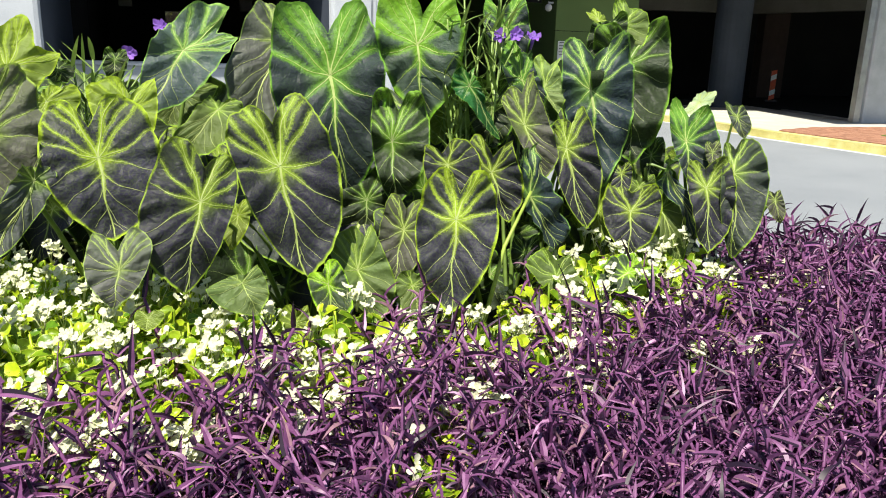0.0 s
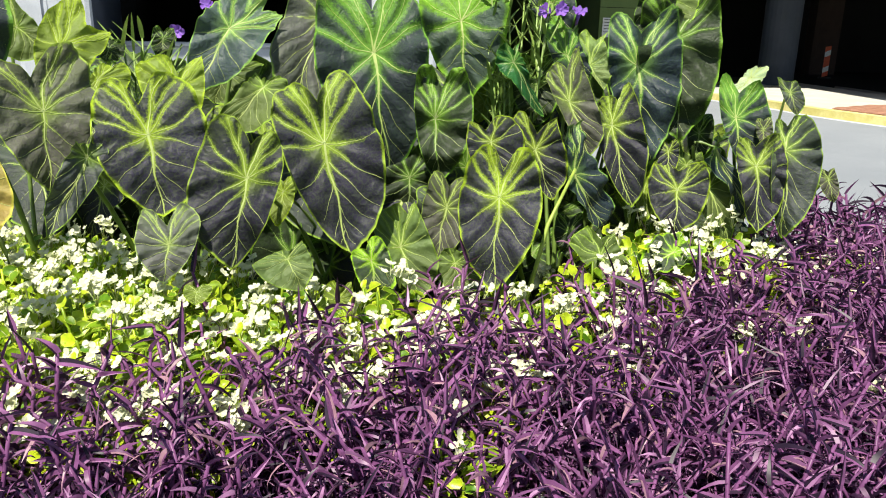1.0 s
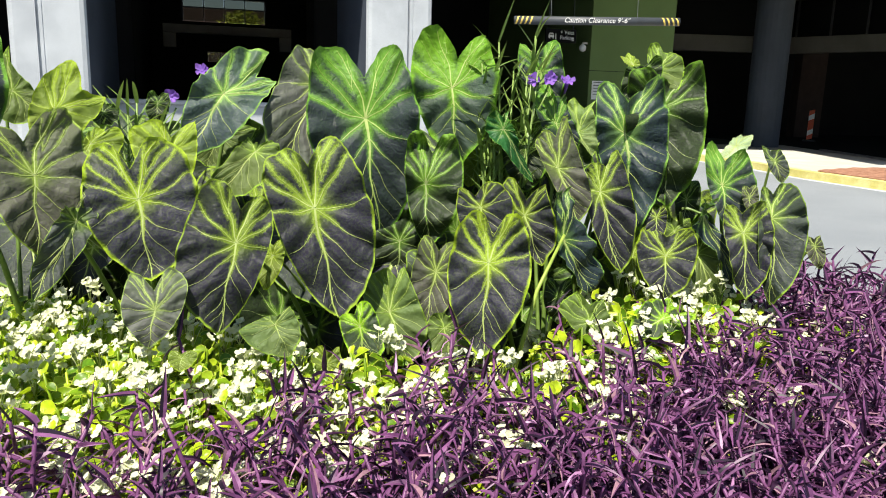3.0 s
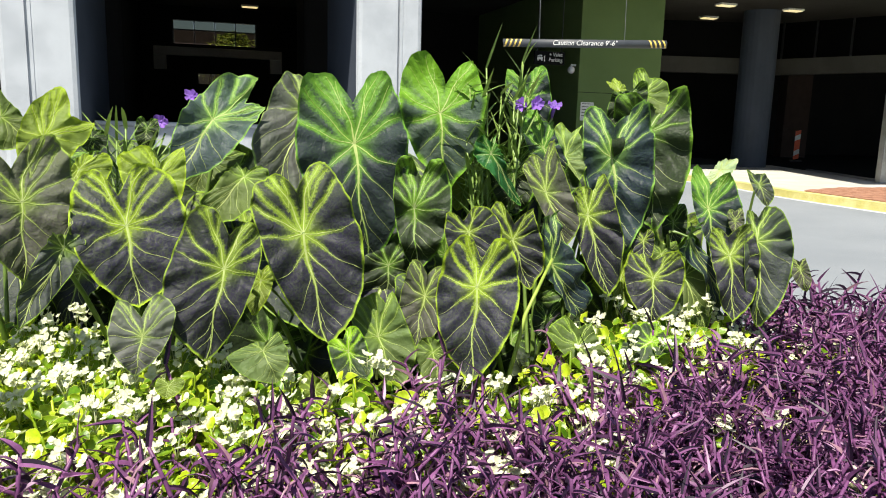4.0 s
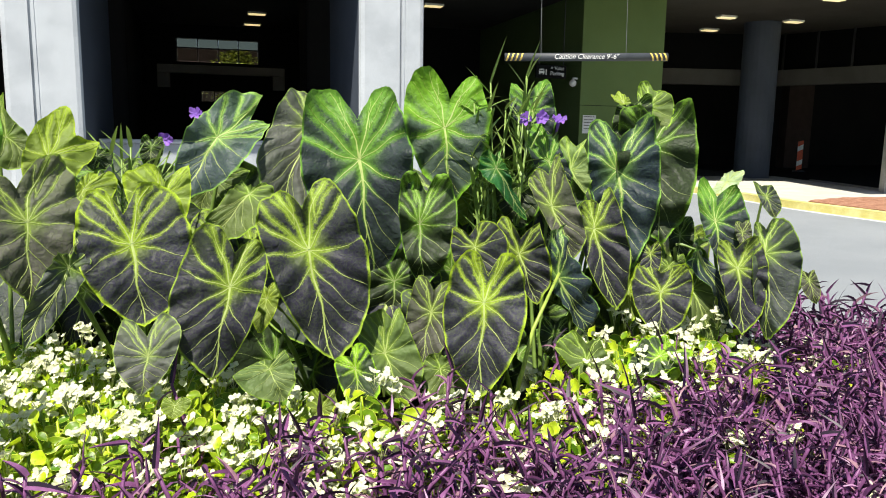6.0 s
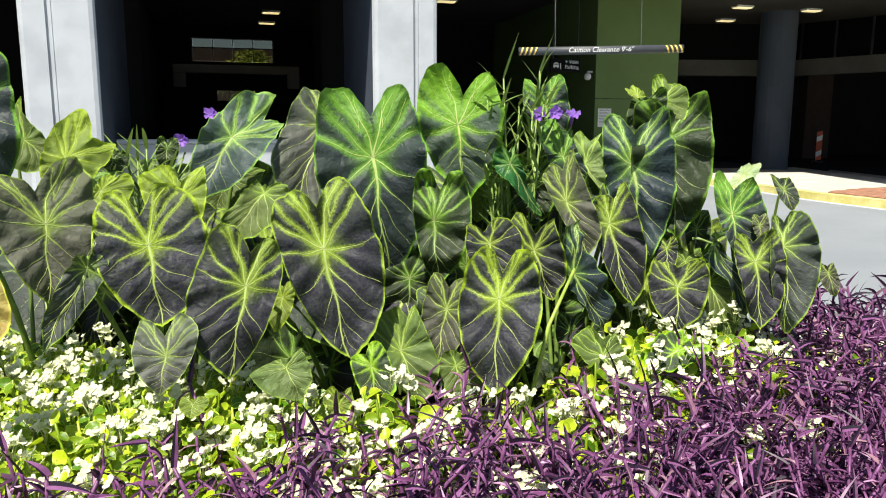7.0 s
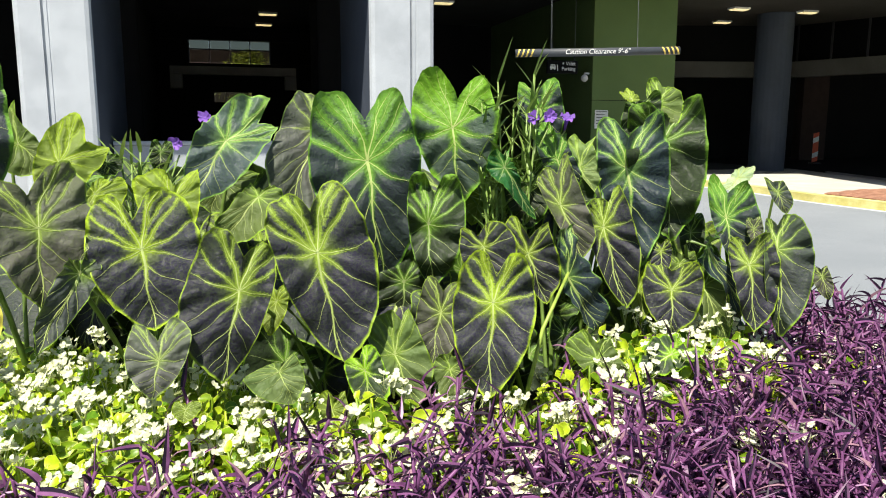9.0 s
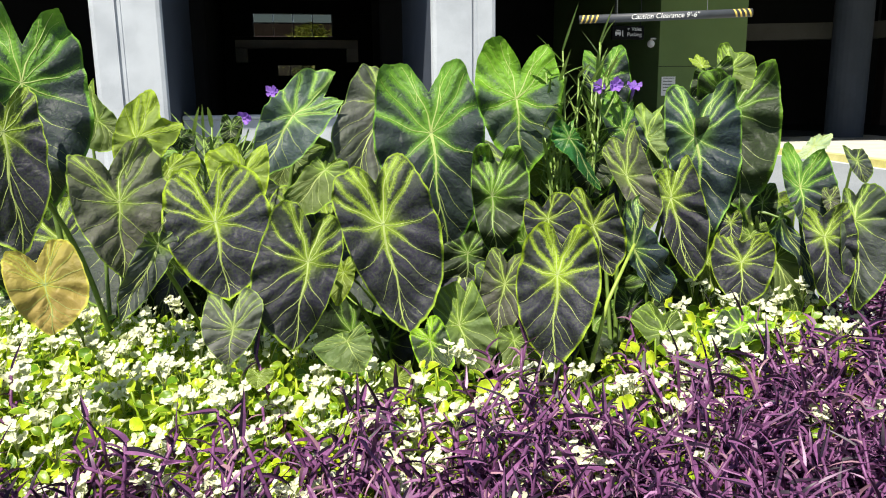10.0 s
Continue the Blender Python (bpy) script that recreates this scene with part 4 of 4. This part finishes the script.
ear((0.565, 2.811, 1.591), (46.2, -21.9, 8.4), 0.062, (-0.023, 0.022), (0.023, -0.003), (-0.018, 0.064), (0.010, 0.055), (-0.009, 0.046), "lime")
ear((0.579, 2.747, 1.549), (75.0, 3.7, -12.8), 0.115, (-0.058, -0.047), (0.077, -0.015), (-0.037, 0.029), (0.062, 0.074), (0.015, 0.037), "darkgreen")
ear((0.372, 2.730, 1.345), (66.6, -30.7, 4.6), 0.102, (-0.013, 0.044), (0.077, -0.011), (0.050, 0.119), (0.113, 0.073), (0.063, 0.067), "jade")
ear((0.286, 2.672, 1.374), (67.8, -25.3, 3.8), 0.126, (-0.051, 0.048), (0.054, -0.072), (0.036, 0.164), (0.074, 0.074), (0.035, 0.086), "greendark")
ear((0.238, 2.848, 1.556), (69.9, -5.9, -2.6), 0.138, (-0.084, 0.008), (0.085, -0.041), (-0.067, 0.127), (0.048, 0.123), (-0.018, 0.036), "greendark")
ear((0.098, 2.605, 1.353), (78.2, -31.6, 24.1), 0.215, (-0.055, 0.011), (0.020, -0.082), (0.014, 0.070), (0.053, 0.041), (0.018, 0.035), "teal")
ear((0.185, 2.701, 1.289), (80.0, -2.0, -3.5), 0.163, (-0.092, 0.001), (0.081, -0.041), (-0.061, 0.093), (0.061, 0.091), (0.000, 0.061), "darkgreen")
ear((0.023, 2.807, 1.247), (69.1, 16.8, -6.7), 0.127, (-0.080, -0.028), (0.070, 0.013), (-0.070, 0.070), (0.025, 0.091), (-0.011, 0.050), "lime")
ear((-0.242, 2.495, 0.966), (75.0, 3.1, 4.8), 0.144, (-0.124, -0.018), (0.109, 0.026), (-0.073, 0.132), (0.068, 0.141), (-0.000, 0.088), "darkgreen")
ear((-1.022, 2.396, 1.407), (69.9, 5.9, 21.1), 0.069, (-0.036, -0.020), (0.038, -0.001), (-0.020, 0.040), (0.019, 0.039), (-0.000, 0.027), "darkgreen")
ear((-1.124, 2.239, 1.377), (58.7, 15.9, 17.3), 0.044, (-0.020, -0.031), (0.047, -0.005), (-0.021, 0.038), (0.017, 0.037), (-0.003, 0.032), "darkgreen")
ear((-1.113, 2.132, 1.291), (58.0, 19.4, 16.0), 0.105, (-0.020, -0.018), (0.083, 0.003), (0.009, 0.063), (0.043, 0.081), (0.027, 0.044), "lime")
ear((0.935, 2.541, 1.154), (69.8, -7.8, -17.3), 0.049, (-0.023, 0.008), (0.030, -0.002), (-0.015, 0.041), (0.024, 0.042), (0.002, 0.030), "grey")
ear((1.135, 2.459, 1.009), (68.9, -18.5, -17.8), 0.077, (-0.031, 0.008), (0.026, -0.026), (-0.012, 0.038), (0.022, 0.032), (0.003, 0.023), "grey")
ear((0.720, 2.631, 1.015), (70.0, -3.4, -14.1), 0.111, (-0.058, -0.001), (0.057, -0.010), (-0.029, 0.051), (0.048, 0.047), (0.010, 0.031), "olive")
ear((0.638, 2.570, 1.070), (69.9, -5.3, -12.0), 0.095, (-0.044, -0.004), (0.037, -0.007), (-0.023, 0.045), (0.024, 0.039), (0.001, 0.024), "halo")
ear((0.567, 2.566, 0.933), (69.9, -6.8, -10.0), 0.109, (-0.034, 0.002), (0.051, -0.003), (-0.020, 0.077), (0.038, 0.074), (0.007, 0.050), "lime")
ear((0.291, 2.339, 0.835), (75.0, -4.6, -5.8), 0.090, (-0.047, -0.008), (0.048, -0.010), (-0.027, 0.060), (0.038, 0.059), (0.005, 0.038), "darkgreen")
ear((-0.583, 2.128, 0.979), (69.5, 12.0, 11.0), 0.101, (-0.039, -0.033), (0.035, -0.010), (-0.030, 0.042), (0.012, 0.054), (-0.003, 0.030), "lime")
ear((0.772, 2.700, 1.119), (70.0, 1.6, -16.5), 0.105, (-0.039, -0.004), (0.050, -0.016), (-0.036, 0.071), (0.022, 0.076), (-0.005, 0.052), "darkgreen")
ear((-0.411, 2.066, 0.669), (64.1, -14.7, 18.4), 0.084, (-0.043, -0.002), (0.049, -0.034), (0.001, 0.060), (0.055, 0.042), (0.017, 0.028), "lime")
ear((-0.663, 1.626, 0.836), (44.2, 9.3, 13.0), 0.031, (-0.030, -0.006), (0.036, 0.007), (-0.022, 0.017), (0.017, 0.025), (-0.002, 0.011), "lime")
# the pale stalk that leans in front of the clump
v, f = tube([(0.129, 2.103, 0.583), (0.205, 2.158, 0.900), (0.291, 2.289, 1.046)], [0.007, 0.006, 0.0045], 8)
stalk = part("petiole", mesh_of("petiole", v, f, PETIOLE_PALE, True), clumps[4], "pale yellow-green leaf stalk", m=Matrix.Translation(-clumps[4].location))


# shaded leaves deep in the clumps
fill_rng = random.Random(21)
for k in range(96):
    x = fill_rng.uniform(-2.1, 0.92)
    y = 2.50 + fill_rng.uniform(0.0, 0.75) - 0.10 * abs(x + 0.2)
    s = fill_rng.uniform(0.13, 0.24)
    z = fill_rng.uniform(0.62, 1.22) - 0.12 * max(0.0, x - 0.3)
    if y < 2.75:
        z = min(z, 0.98)
    if x > 0.25:
        y, z = y * 0.35 + 2.02, z - 0.06
    ear((x, y, z), (fill_rng.uniform(45, 85), fill_rng.uniform(-30, 30), fill_rng.uniform(-40, 40)), s * 1.5, (-s * 0.8, 0), (s * 0.8, 0), (-s * 0.45, s * 0.9), (s * 0.45, s * 0.9), (0, s * 0.4), ("dark", "darkgreen", "greydark")[k % 3], 10, 5)


for k in range(66):
    x = fill_rng.uniform(-2.1, 0.98) if k < 44 else fill_rng.uniform(-2.5, -1.0)
    s = fill_rng.uniform(0.11, 0.19)
    y = fill_rng.uniform(2.35, 3.1)
    ear((x, y if x < 0.25 else 2.72 + 0.5 * (y - 2.35), fill_rng.uniform(0.58, 0.82) - (0.08 if x > 0.25 else 0.0)), (fill_rng.uniform(55, 95), fill_rng.uniform(-30, 30), fill_rng.uniform(-40, 40)), s * 1.4, (-s * 0.8, 0), (s * 0.8, 0), (-s * 0.45, s * 0.9), (s * 0.45, s * 0.9), (0, s * 0.4), ("darkgreen", "dark")[k % 2], 8, 4)


# ---- Mexican petunia ----
def blade_strip(base, way, length, width, droop, fold=0.25, segs=6, shape=0.1, twist=0.0):
    """A narrow leaf: base, direction, length, width, droop; folded along its middle."""
    way = Vector(way).normalized()
    side = way.cross(Vector((0, 0, 1)))
    side = side.normalized() if side.length > 0.01 else Vector((1, 0, 0))
    side = Matrix.Rotation(twist, 3, way) @ side
    verts, faces = [], []
    for i in range(segs + 1):
        t = i / segs
        c = Vector(base) + way * (length * t) + Vector((0, 0, -droop * length * t * t))
        w = width * 0.5 * max(0.02, 2.1 * (t + shape) ** 0.5 * (1 - t) ** 1.05)
        up = side.cross(way).normalized()
        verts += [c - side * w + up * w * fold, c - up * w * fold * 0.4, c + side * w + up * w * fold]
        if i:
            k = 3 * i
            faces += [(k - 3, k - 2, k + 1, k), (k - 2, k - 1, k + 2, k + 1)]
    return verts, faces


def flower_mesh(name, petals, radius, mat, r, cup=0.3):
    verts, faces = [], []
    for p in range(petals):
        a = 2 * math.pi * p / petals + r.uniform(-0.1, 0.1)
        rad = radius * r.uniform(0.85, 1.1)
        k0 = len(verts)
        verts.append((0, 0, 0))
        for s in range(7):
            t = s / 6 - 0.5
            rr = rad * (1 - 1.1 * t * t)
            b = a + t * 2 * math.pi / petals * 1.15
            verts.append((rr * math.cos(b), rr * math.sin(b), cup * rad * (0.6 + 0.4 * r.random()) + 0.24 * rad * math.sin(11 * t + p)))
            verts.append((0.5 * rr * math.cos(b), 0.5 * rr * math.sin(b), cup * rad * 0.3))
        for s in range(6):
            o = k0 + 1 + 2 * s
            faces += [(k0, o + 1, o + 3), (o + 1, o, o + 2, o + 3)]
    return mesh_of(name, verts, faces, mat, True)


pet_rng = random.Random(8)


def petunia(x, y, height, stems, flowers, label):
    r = pet_rng
    z0 = bed_height(x, y) - 0.02
    t = thing("mexican_petunia", label, "petunia", "petunias behind the elephant ears", at=pose(x, y, z0))
    for s in range(stems):
        top = Vector((r.uniform(-0.13, 0.13), r.uniform(-0.08, 0.08), (height - z0) * r.uniform(0.72, 1.0)))
        foot = Vector((r.uniform(-0.05, 0.05), r.uniform(-0.05, 0.05), 0))
        pieces = [tube([foot, foot.lerp(top, 0.5), top], [0.006, 0.005, 0.003], 5)]
        for k in range(17):
            c = foot.lerp(top, 0.45 + 0.55 * k / 16)
            a = k * 2.3 + r.uniform(-0.4, 0.4)
            rise = r.uniform(0.3, 2.4)
            pieces.append(blade_strip(c, (math.cos(a), math.sin(a), rise), r.uniform(0.09, 0.17), r.uniform(0.010, 0.016), r.uniform(0.0, 0.35), 0.3))
        part("stem", mesh_of("stem", *joined(pieces), REED, True), t)
    for fx, fy, fz, tilt in flowers:
        fl = part("flower", flower_mesh("flower", 5, 0.026, VIOLET, r, 0.5), t, "violet trumpet flower", m=pose(fx - x, fy - y, fz - z0, tilt, 0, r.uniform(-20, 20)))
        v, f = tube([(0, 0, 0.002), (0, 0, -0.03), (0.0, 0.0, -0.06)], [0.008, 0.005, 0.003], 6)
        part("throat", mesh_of("throat", v, f, VIOLET, True), fl)
        st = Vector((fx - x, fy - y + 0.03, fz - z0 - 0.04))
        v, f = tube([(0, 0, st.z - 0.3), tuple(st.lerp(Vector((0, 0, st.z - 0.3)), 0.3)), tuple(st)], [0.004, 0.003, 0.003], 5)
        part("flower_stalk", mesh_of("flower_stalk", v, f, REED, True), t)


petunia(0.117, 2.725, 1.690, 17, ((0.198, 2.660, 1.520, 70), (0.250, 2.636, 1.526, 75), (0.314, 2.659, 1.520, 40)), "narrow-leaved petunia with violet flowers above the elephant ears")
petunia(-1.066, 2.333, 1.415, 9, ((-0.943, 2.589, 1.518, 60), (-1.038, 2.552, 1.430, 80)), "narrow-leaved petunia with small violet flowers at the back")



# ---- begonias ----
beg_rng = random.Random(3)


def sunward(r, spread):
    """A facing that leans to the sun's side."""
    return Vector((r.uniform(-spread, spread) - 0.1, r.uniform(-spread, spread) - 0.5, 0.85)).normalized()


def begonia_leaf(c, out, up, size, r):
    """A rounded leaf, folded along its middle, with a scalloped rim; it grows outward and faces up."""
    side = Vector(out).cross(up).normalized()
    way = up.cross(side)
    verts, edge, faces = [], [], []
    n, curl, fold = 8, r.uniform(-0.5, 0.35), r.uniform(0.1, 0.6)
    for ring in (0.0, 0.84, 1.0):
        for i in range(n if ring else 1):
            a = 2 * math.pi * i / n
            x, y = math.cos(a) * size * 0.43 * ring, (math.sin(a) + 0.34 * max(0.0, math.sin(a)) ** 5) * 0.52 * size * ring
            z = fold * abs(x) + curl * y * y / size + (0.07 * size * r.uniform(-1, 1) if ring == 1 else 0.0)
            verts.append(Vector(c) + side * x + way * (y + 0.5 * size) + up * z)
            edge.append(ring)
    faces += [(0, 1 + i, 1 + (i + 1) % n) for i in range(n)]
    faces += [(1 + i, 1 + n + i, 1 + n + (i + 1) % n, 1 + (i + 1) % n) for i in range(n)]
    return verts, faces, edge


def begonia_foliage(r):
    pieces, edge = [], []
    for s in range(15):
        a = 2.4 * s + r.uniform(-0.3, 0.3)
        d = 0.105 * math.sqrt((s + 0.5) / 15)
        top = Vector((d * math.cos(a), d * math.sin(a), r.uniform(0.19, 0.26) - 0.35 * d))
        root = Vector((0.3 * top.x, 0.3 * top.y, 0))
        v, f = tube([tuple(root), tuple(root.lerp(top, 0.6)), tuple(top)], [0.004, 0.0035, 0.003], 4)
        pieces.append((v, f))
        edge += [0.0] * len(v)
        for k in range(8):
            c = root.lerp(top, 0.46 + 0.075 * k)
            b = a + k * 2.4 + r.uniform(-0.4, 0.4)
            v, f, e = begonia_leaf(c, (math.cos(b), math.sin(b), 0), sunward(r, 0.95), r.uniform(0.018, 0.037), r)
            pieces.append((v, f))
            edge += e
    return mesh_of("foliage", *joined(pieces), BEGONIA, True, {"edge": edge})


def begonia_flower(r, at):
    """One white flower: two broad and two narrow petals, each rounded and cupped, leaning to the sun."""
    face = sunward(r, 0.7)
    u = face.orthogonal().normalized()
    w = face.cross(u)
    turn, scale = r.uniform(0, 6.28), r.uniform(0.78, 1.12)
    pieces, edge = [], []
    for p in range(4):
        a = turn + p * math.pi / 2 + r.uniform(-0.2, 0.2)
        big = scale * (r.uniform(0.012, 0.0145) if p % 2 == 0 else r.uniform(0.007, 0.009))
        d, e = u * math.cos(a) + w * math.sin(a), -u * math.sin(a) + w * math.cos(a)
        lift, cup = r.uniform(0.1, 0.75), r.uniform(0.3, 0.8)
        mid = Vector(at) + d * big * 0.62 + face * lift * big * 0.5
        verts = [mid - face * cup * big * 0.30]
        edge.append(0.55)
        for b in range(9):
            t = 2 * math.pi * b / 9
            reach = 0.5 - 0.5 * math.cos(t)
            edge.append(reach)
            verts.append(Vector(at) + d * big * 1.15 * reach + e * big * (0.42 + 0.30 * reach) * math.sin(t) + face * (lift * big * reach + r.uniform(-0.07, 0.10) * big))
        pieces.append((verts, [(0, 1 + b, 1 + (b + 1) % 9) for b in range(9)]))
    return joined(pieces), edge


def flower_head(r):
    """Flowers of one stalk, crowded together."""
    pieces, edge = [], []
    for n in range(r.choice((4, 5, 6))):
        at = Vector((r.gauss(0, 0.014), r.gauss(0, 0.014), r.uniform(-0.020, 0.016)))
        mesh, reach = begonia_flower(r, at)
        stalk = tube([(0, 0, -0.05), tuple(at * 0.5 + Vector((0, 0, -0.022))), tuple(at)], [0.0016, 0.0013, 0.001], 3)
        pieces += [mesh, stalk]
        edge += reach + [0.0] * len(stalk[0])
    return mesh_of("flower_head", *joined(pieces), PETAL, True, {"edge": edge})


FOLIAGE = [begonia_foliage(beg_rng) for k in range(6)]
FLOWERS = [flower_head(beg_rng) for k in range(16)]

def purple_full(x):
    """Up to where, away from the drive's side, purple plants stand alone; past it they thin out among the begonias."""
    return 1.42 + (0.20 if x < 0 else 0.52) * x + 0.07 * min(1.0, max(0.0, (x + 0.35) / 0.4)) + 0.20 * max(0.0, 1 - abs(x - 0.52) / 0.38) + 0.12 * max(0.0, 1 - abs(x + 0.30) / 0.45) + 0.95 * max(0.0, x - 0.78)


def begonia_limit(x):
    """How far back the begonias stand in full sun before the elephant ears shade them."""
    return float(np.interp(x, (-1.2, -0.75, -0.45, 0.22, 0.45, 0.9), (2.24, 2.08, 1.90, 1.88, 2.5, 2.75)))


spots = []
for j in range(-2, 13):
    for i in range(26):
        x = -2.3 + 0.15 * i + beg_rng.uniform(-0.04, 0.04)
        y = 1.10 + 0.125 * j + beg_rng.uniform(-0.04, 0.04)
        limit = begonia_limit(x)
        among = y < purple_full(x) - 0.10
        if (among and (y < 0.95 or beg_rng.random() < (0.62 if y > purple_full(x) - 0.32 else 0.92))) or x > 1.35 or y > limit + 0.55 or (y > limit and beg_rng.random() < 0.45):
            continue
        spots.append((x, y))
for x, y in spots:
    limit = begonia_limit(x)
    back = min(1.0, max(0.0, (y - purple_full(x)) / 0.45))
    tall = beg_rng.uniform(0.92, 1.08) * (0.72 if y > limit else 0.92 + (0.40 if x < -0.5 else 0.52 if 0.25 < x < 0.95 else 0.32) * back + (0.08 if purple_full(x) - 0.32 < y < purple_full(x) - 0.1 else 0.0))
    b = thing("begonia", "bright green bedding begonia covered in white flowers", "begonia", "begonias in the bed", at=pose(x, y, bed_height(x, y) - 0.01, 0, 0, beg_rng.uniform(-30, 30)))
    part("foliage", beg_rng.choice(FOLIAGE), b, m=Matrix.Diagonal((tall, tall, tall, 1)))
    many = (3 if y < purple_full(x) - 0.10 else beg_rng.choice((3, 4, 5))) if y < limit else 1
    for k in range(many):
        a, d = beg_rng.uniform(0, 6.28), 0.105 * math.sqrt(beg_rng.random())
        at = Vector((d * math.cos(a), d * math.sin(a), tall * (0.276 - 0.4 * d) + beg_rng.uniform(-0.02, 0.012)))
        part("flower_head", beg_rng.choice(FLOWERS), b, "white ruffled flower head", m=pose(*at, 0, 0, beg_rng.uniform(-50, 50)))

# ---- purple heart ----
pur_rng = random.Random(4)


def purple_leaf(c, a, rise, length, width, droop, r):
    """A boat-shaped leaf with a sharp keel: broad where it clasps the stem, then narrowing to a point as it bends over."""
    out, up = Vector((math.cos(a), math.sin(a), 0)), Vector((0, 0, 1))
    side = Vector((-math.sin(a), math.cos(a), 0))
    lean, fold = r.uniform(-1.1, 1.1), r.uniform(0.25, 1.0)
    verts, faces, segs = [], [], 4
    p = Vector(c)
    for i in range(segs + 1):
        t = i / segs
        ang = rise - droop * t
        if i:
            p = p + (out * math.cos(ang) + up * math.sin(ang)) * (length / segs) + side * (0.2 * lean * length / segs * t)
        w = width * 0.5 * min(1.0, 0.7 + 1.5 * t) * (1 - t) ** 0.75 if t < 1 else 0.0003
        normal = up * math.cos(ang) - out * math.sin(ang)
        s2 = (side * math.cos(lean) + normal * math.sin(lean)) * w
        n2 = (normal * math.cos(lean) - side * math.sin(lean)) * w * fold
        verts += [p - s2 + n2, p, p, p + s2 + n2]
        if i:
            k = 4 * i
            faces += [(k - 4, k - 3, k + 1, k), (k - 2, k - 1, k + 3, k + 2)]
    return verts, faces


def purple_shoot(r):
    """A fleshy arching stem, bare below, with long folded leaves in two rows toward its end."""
    lean, a0 = r.uniform(0.04, 0.15), r.uniform(0, 6.28)
    h = r.uniform(0.19, 0.31)
    path = [Vector((lean * t * t * math.cos(a0), lean * t * t * math.sin(a0), h * t)) for t in np.linspace(0, 1, 6)]
    pieces = [tube(path, [0.0045, 0.0045, 0.004, 0.0038, 0.0036, 0.003], 5)]
    n = r.randint(14, 17)
    for k in range(n):
        t = 0.32 + 0.68 * k / (n - 1)
        c = (lean * t * t * math.cos(a0), lean * t * t * math.sin(a0), h * t)
        a = a0 + 1.57 + k * 3.14 + r.uniform(-0.8, 0.8)
        last = k > n - 4
        pieces.append(purple_leaf(c, a, r.uniform(0.1, 1.3) if last else r.uniform(-0.2, 0.9), r.uniform(0.036, 0.074), r.choice((0.008, 0.0095, 0.011, 0.0145)) * r.uniform(0.85, 1.15), r.choice((0.2, 0.7, 1.2, 1.9)) * r.uniform(0.7, 1.2), r))
    return mesh_of("shoot", *joined(pieces), PURPLE, True)


SHOOTS = [purple_shoot(pur_rng) for k in range(16)]
for j in range(18):
    for i in range(28):
        x = -1.75 + 0.152 * i + pur_rng.uniform(-0.055, 0.055)
        y = 0.80 + 0.135 * j + pur_rng.uniform(-0.04, 0.04)
        past = (y - purple_full(x)) / (0.38 if x < -0.2 else 0.58)
        if y > 3.05 or past > 1 or (x < -1.4 and y < 1.0) or x > 2.4:
            continue
        if (past > 0.85 and x > 1.0) or past > 0 and x <= 1.0 and pur_rng.random() > 0.85 * (1 - past) + 0.06:
            continue
        many = (14 if x > 0.2 or past < -0.8 else 12) if past < 0 else (8 if past < 0.4 else 5)
        tall = 1.02 + 0.24 * min(1.0, max(0.0, (x - 1.0) / 0.6)) + (0.14 if past > -0.3 else 0.0)
        p = thing("purple_heart_plant", "purple heart plant with long folded violet leaves", "purple heart", "purple hearts along the bed", at=pose(x, y, bed_height(x, y) - 0.01, 0, 0, pur_rng.uniform(0, 360)))
        for k in range(many):
            s = pur_rng.uniform(0.85, 1.15) * tall
            part("shoot", pur_rng.choice(SHOOTS), p, m=pose(pur_rng.uniform(-0.08, 0.08), pur_rng.uniform(-0.08, 0.08), 0, pur_rng.uniform(-14, 14), pur_rng.uniform(-14, 14), pur_rng.uniform(0, 360)) @ Matrix.Diagonal((s, s, s, 1)))
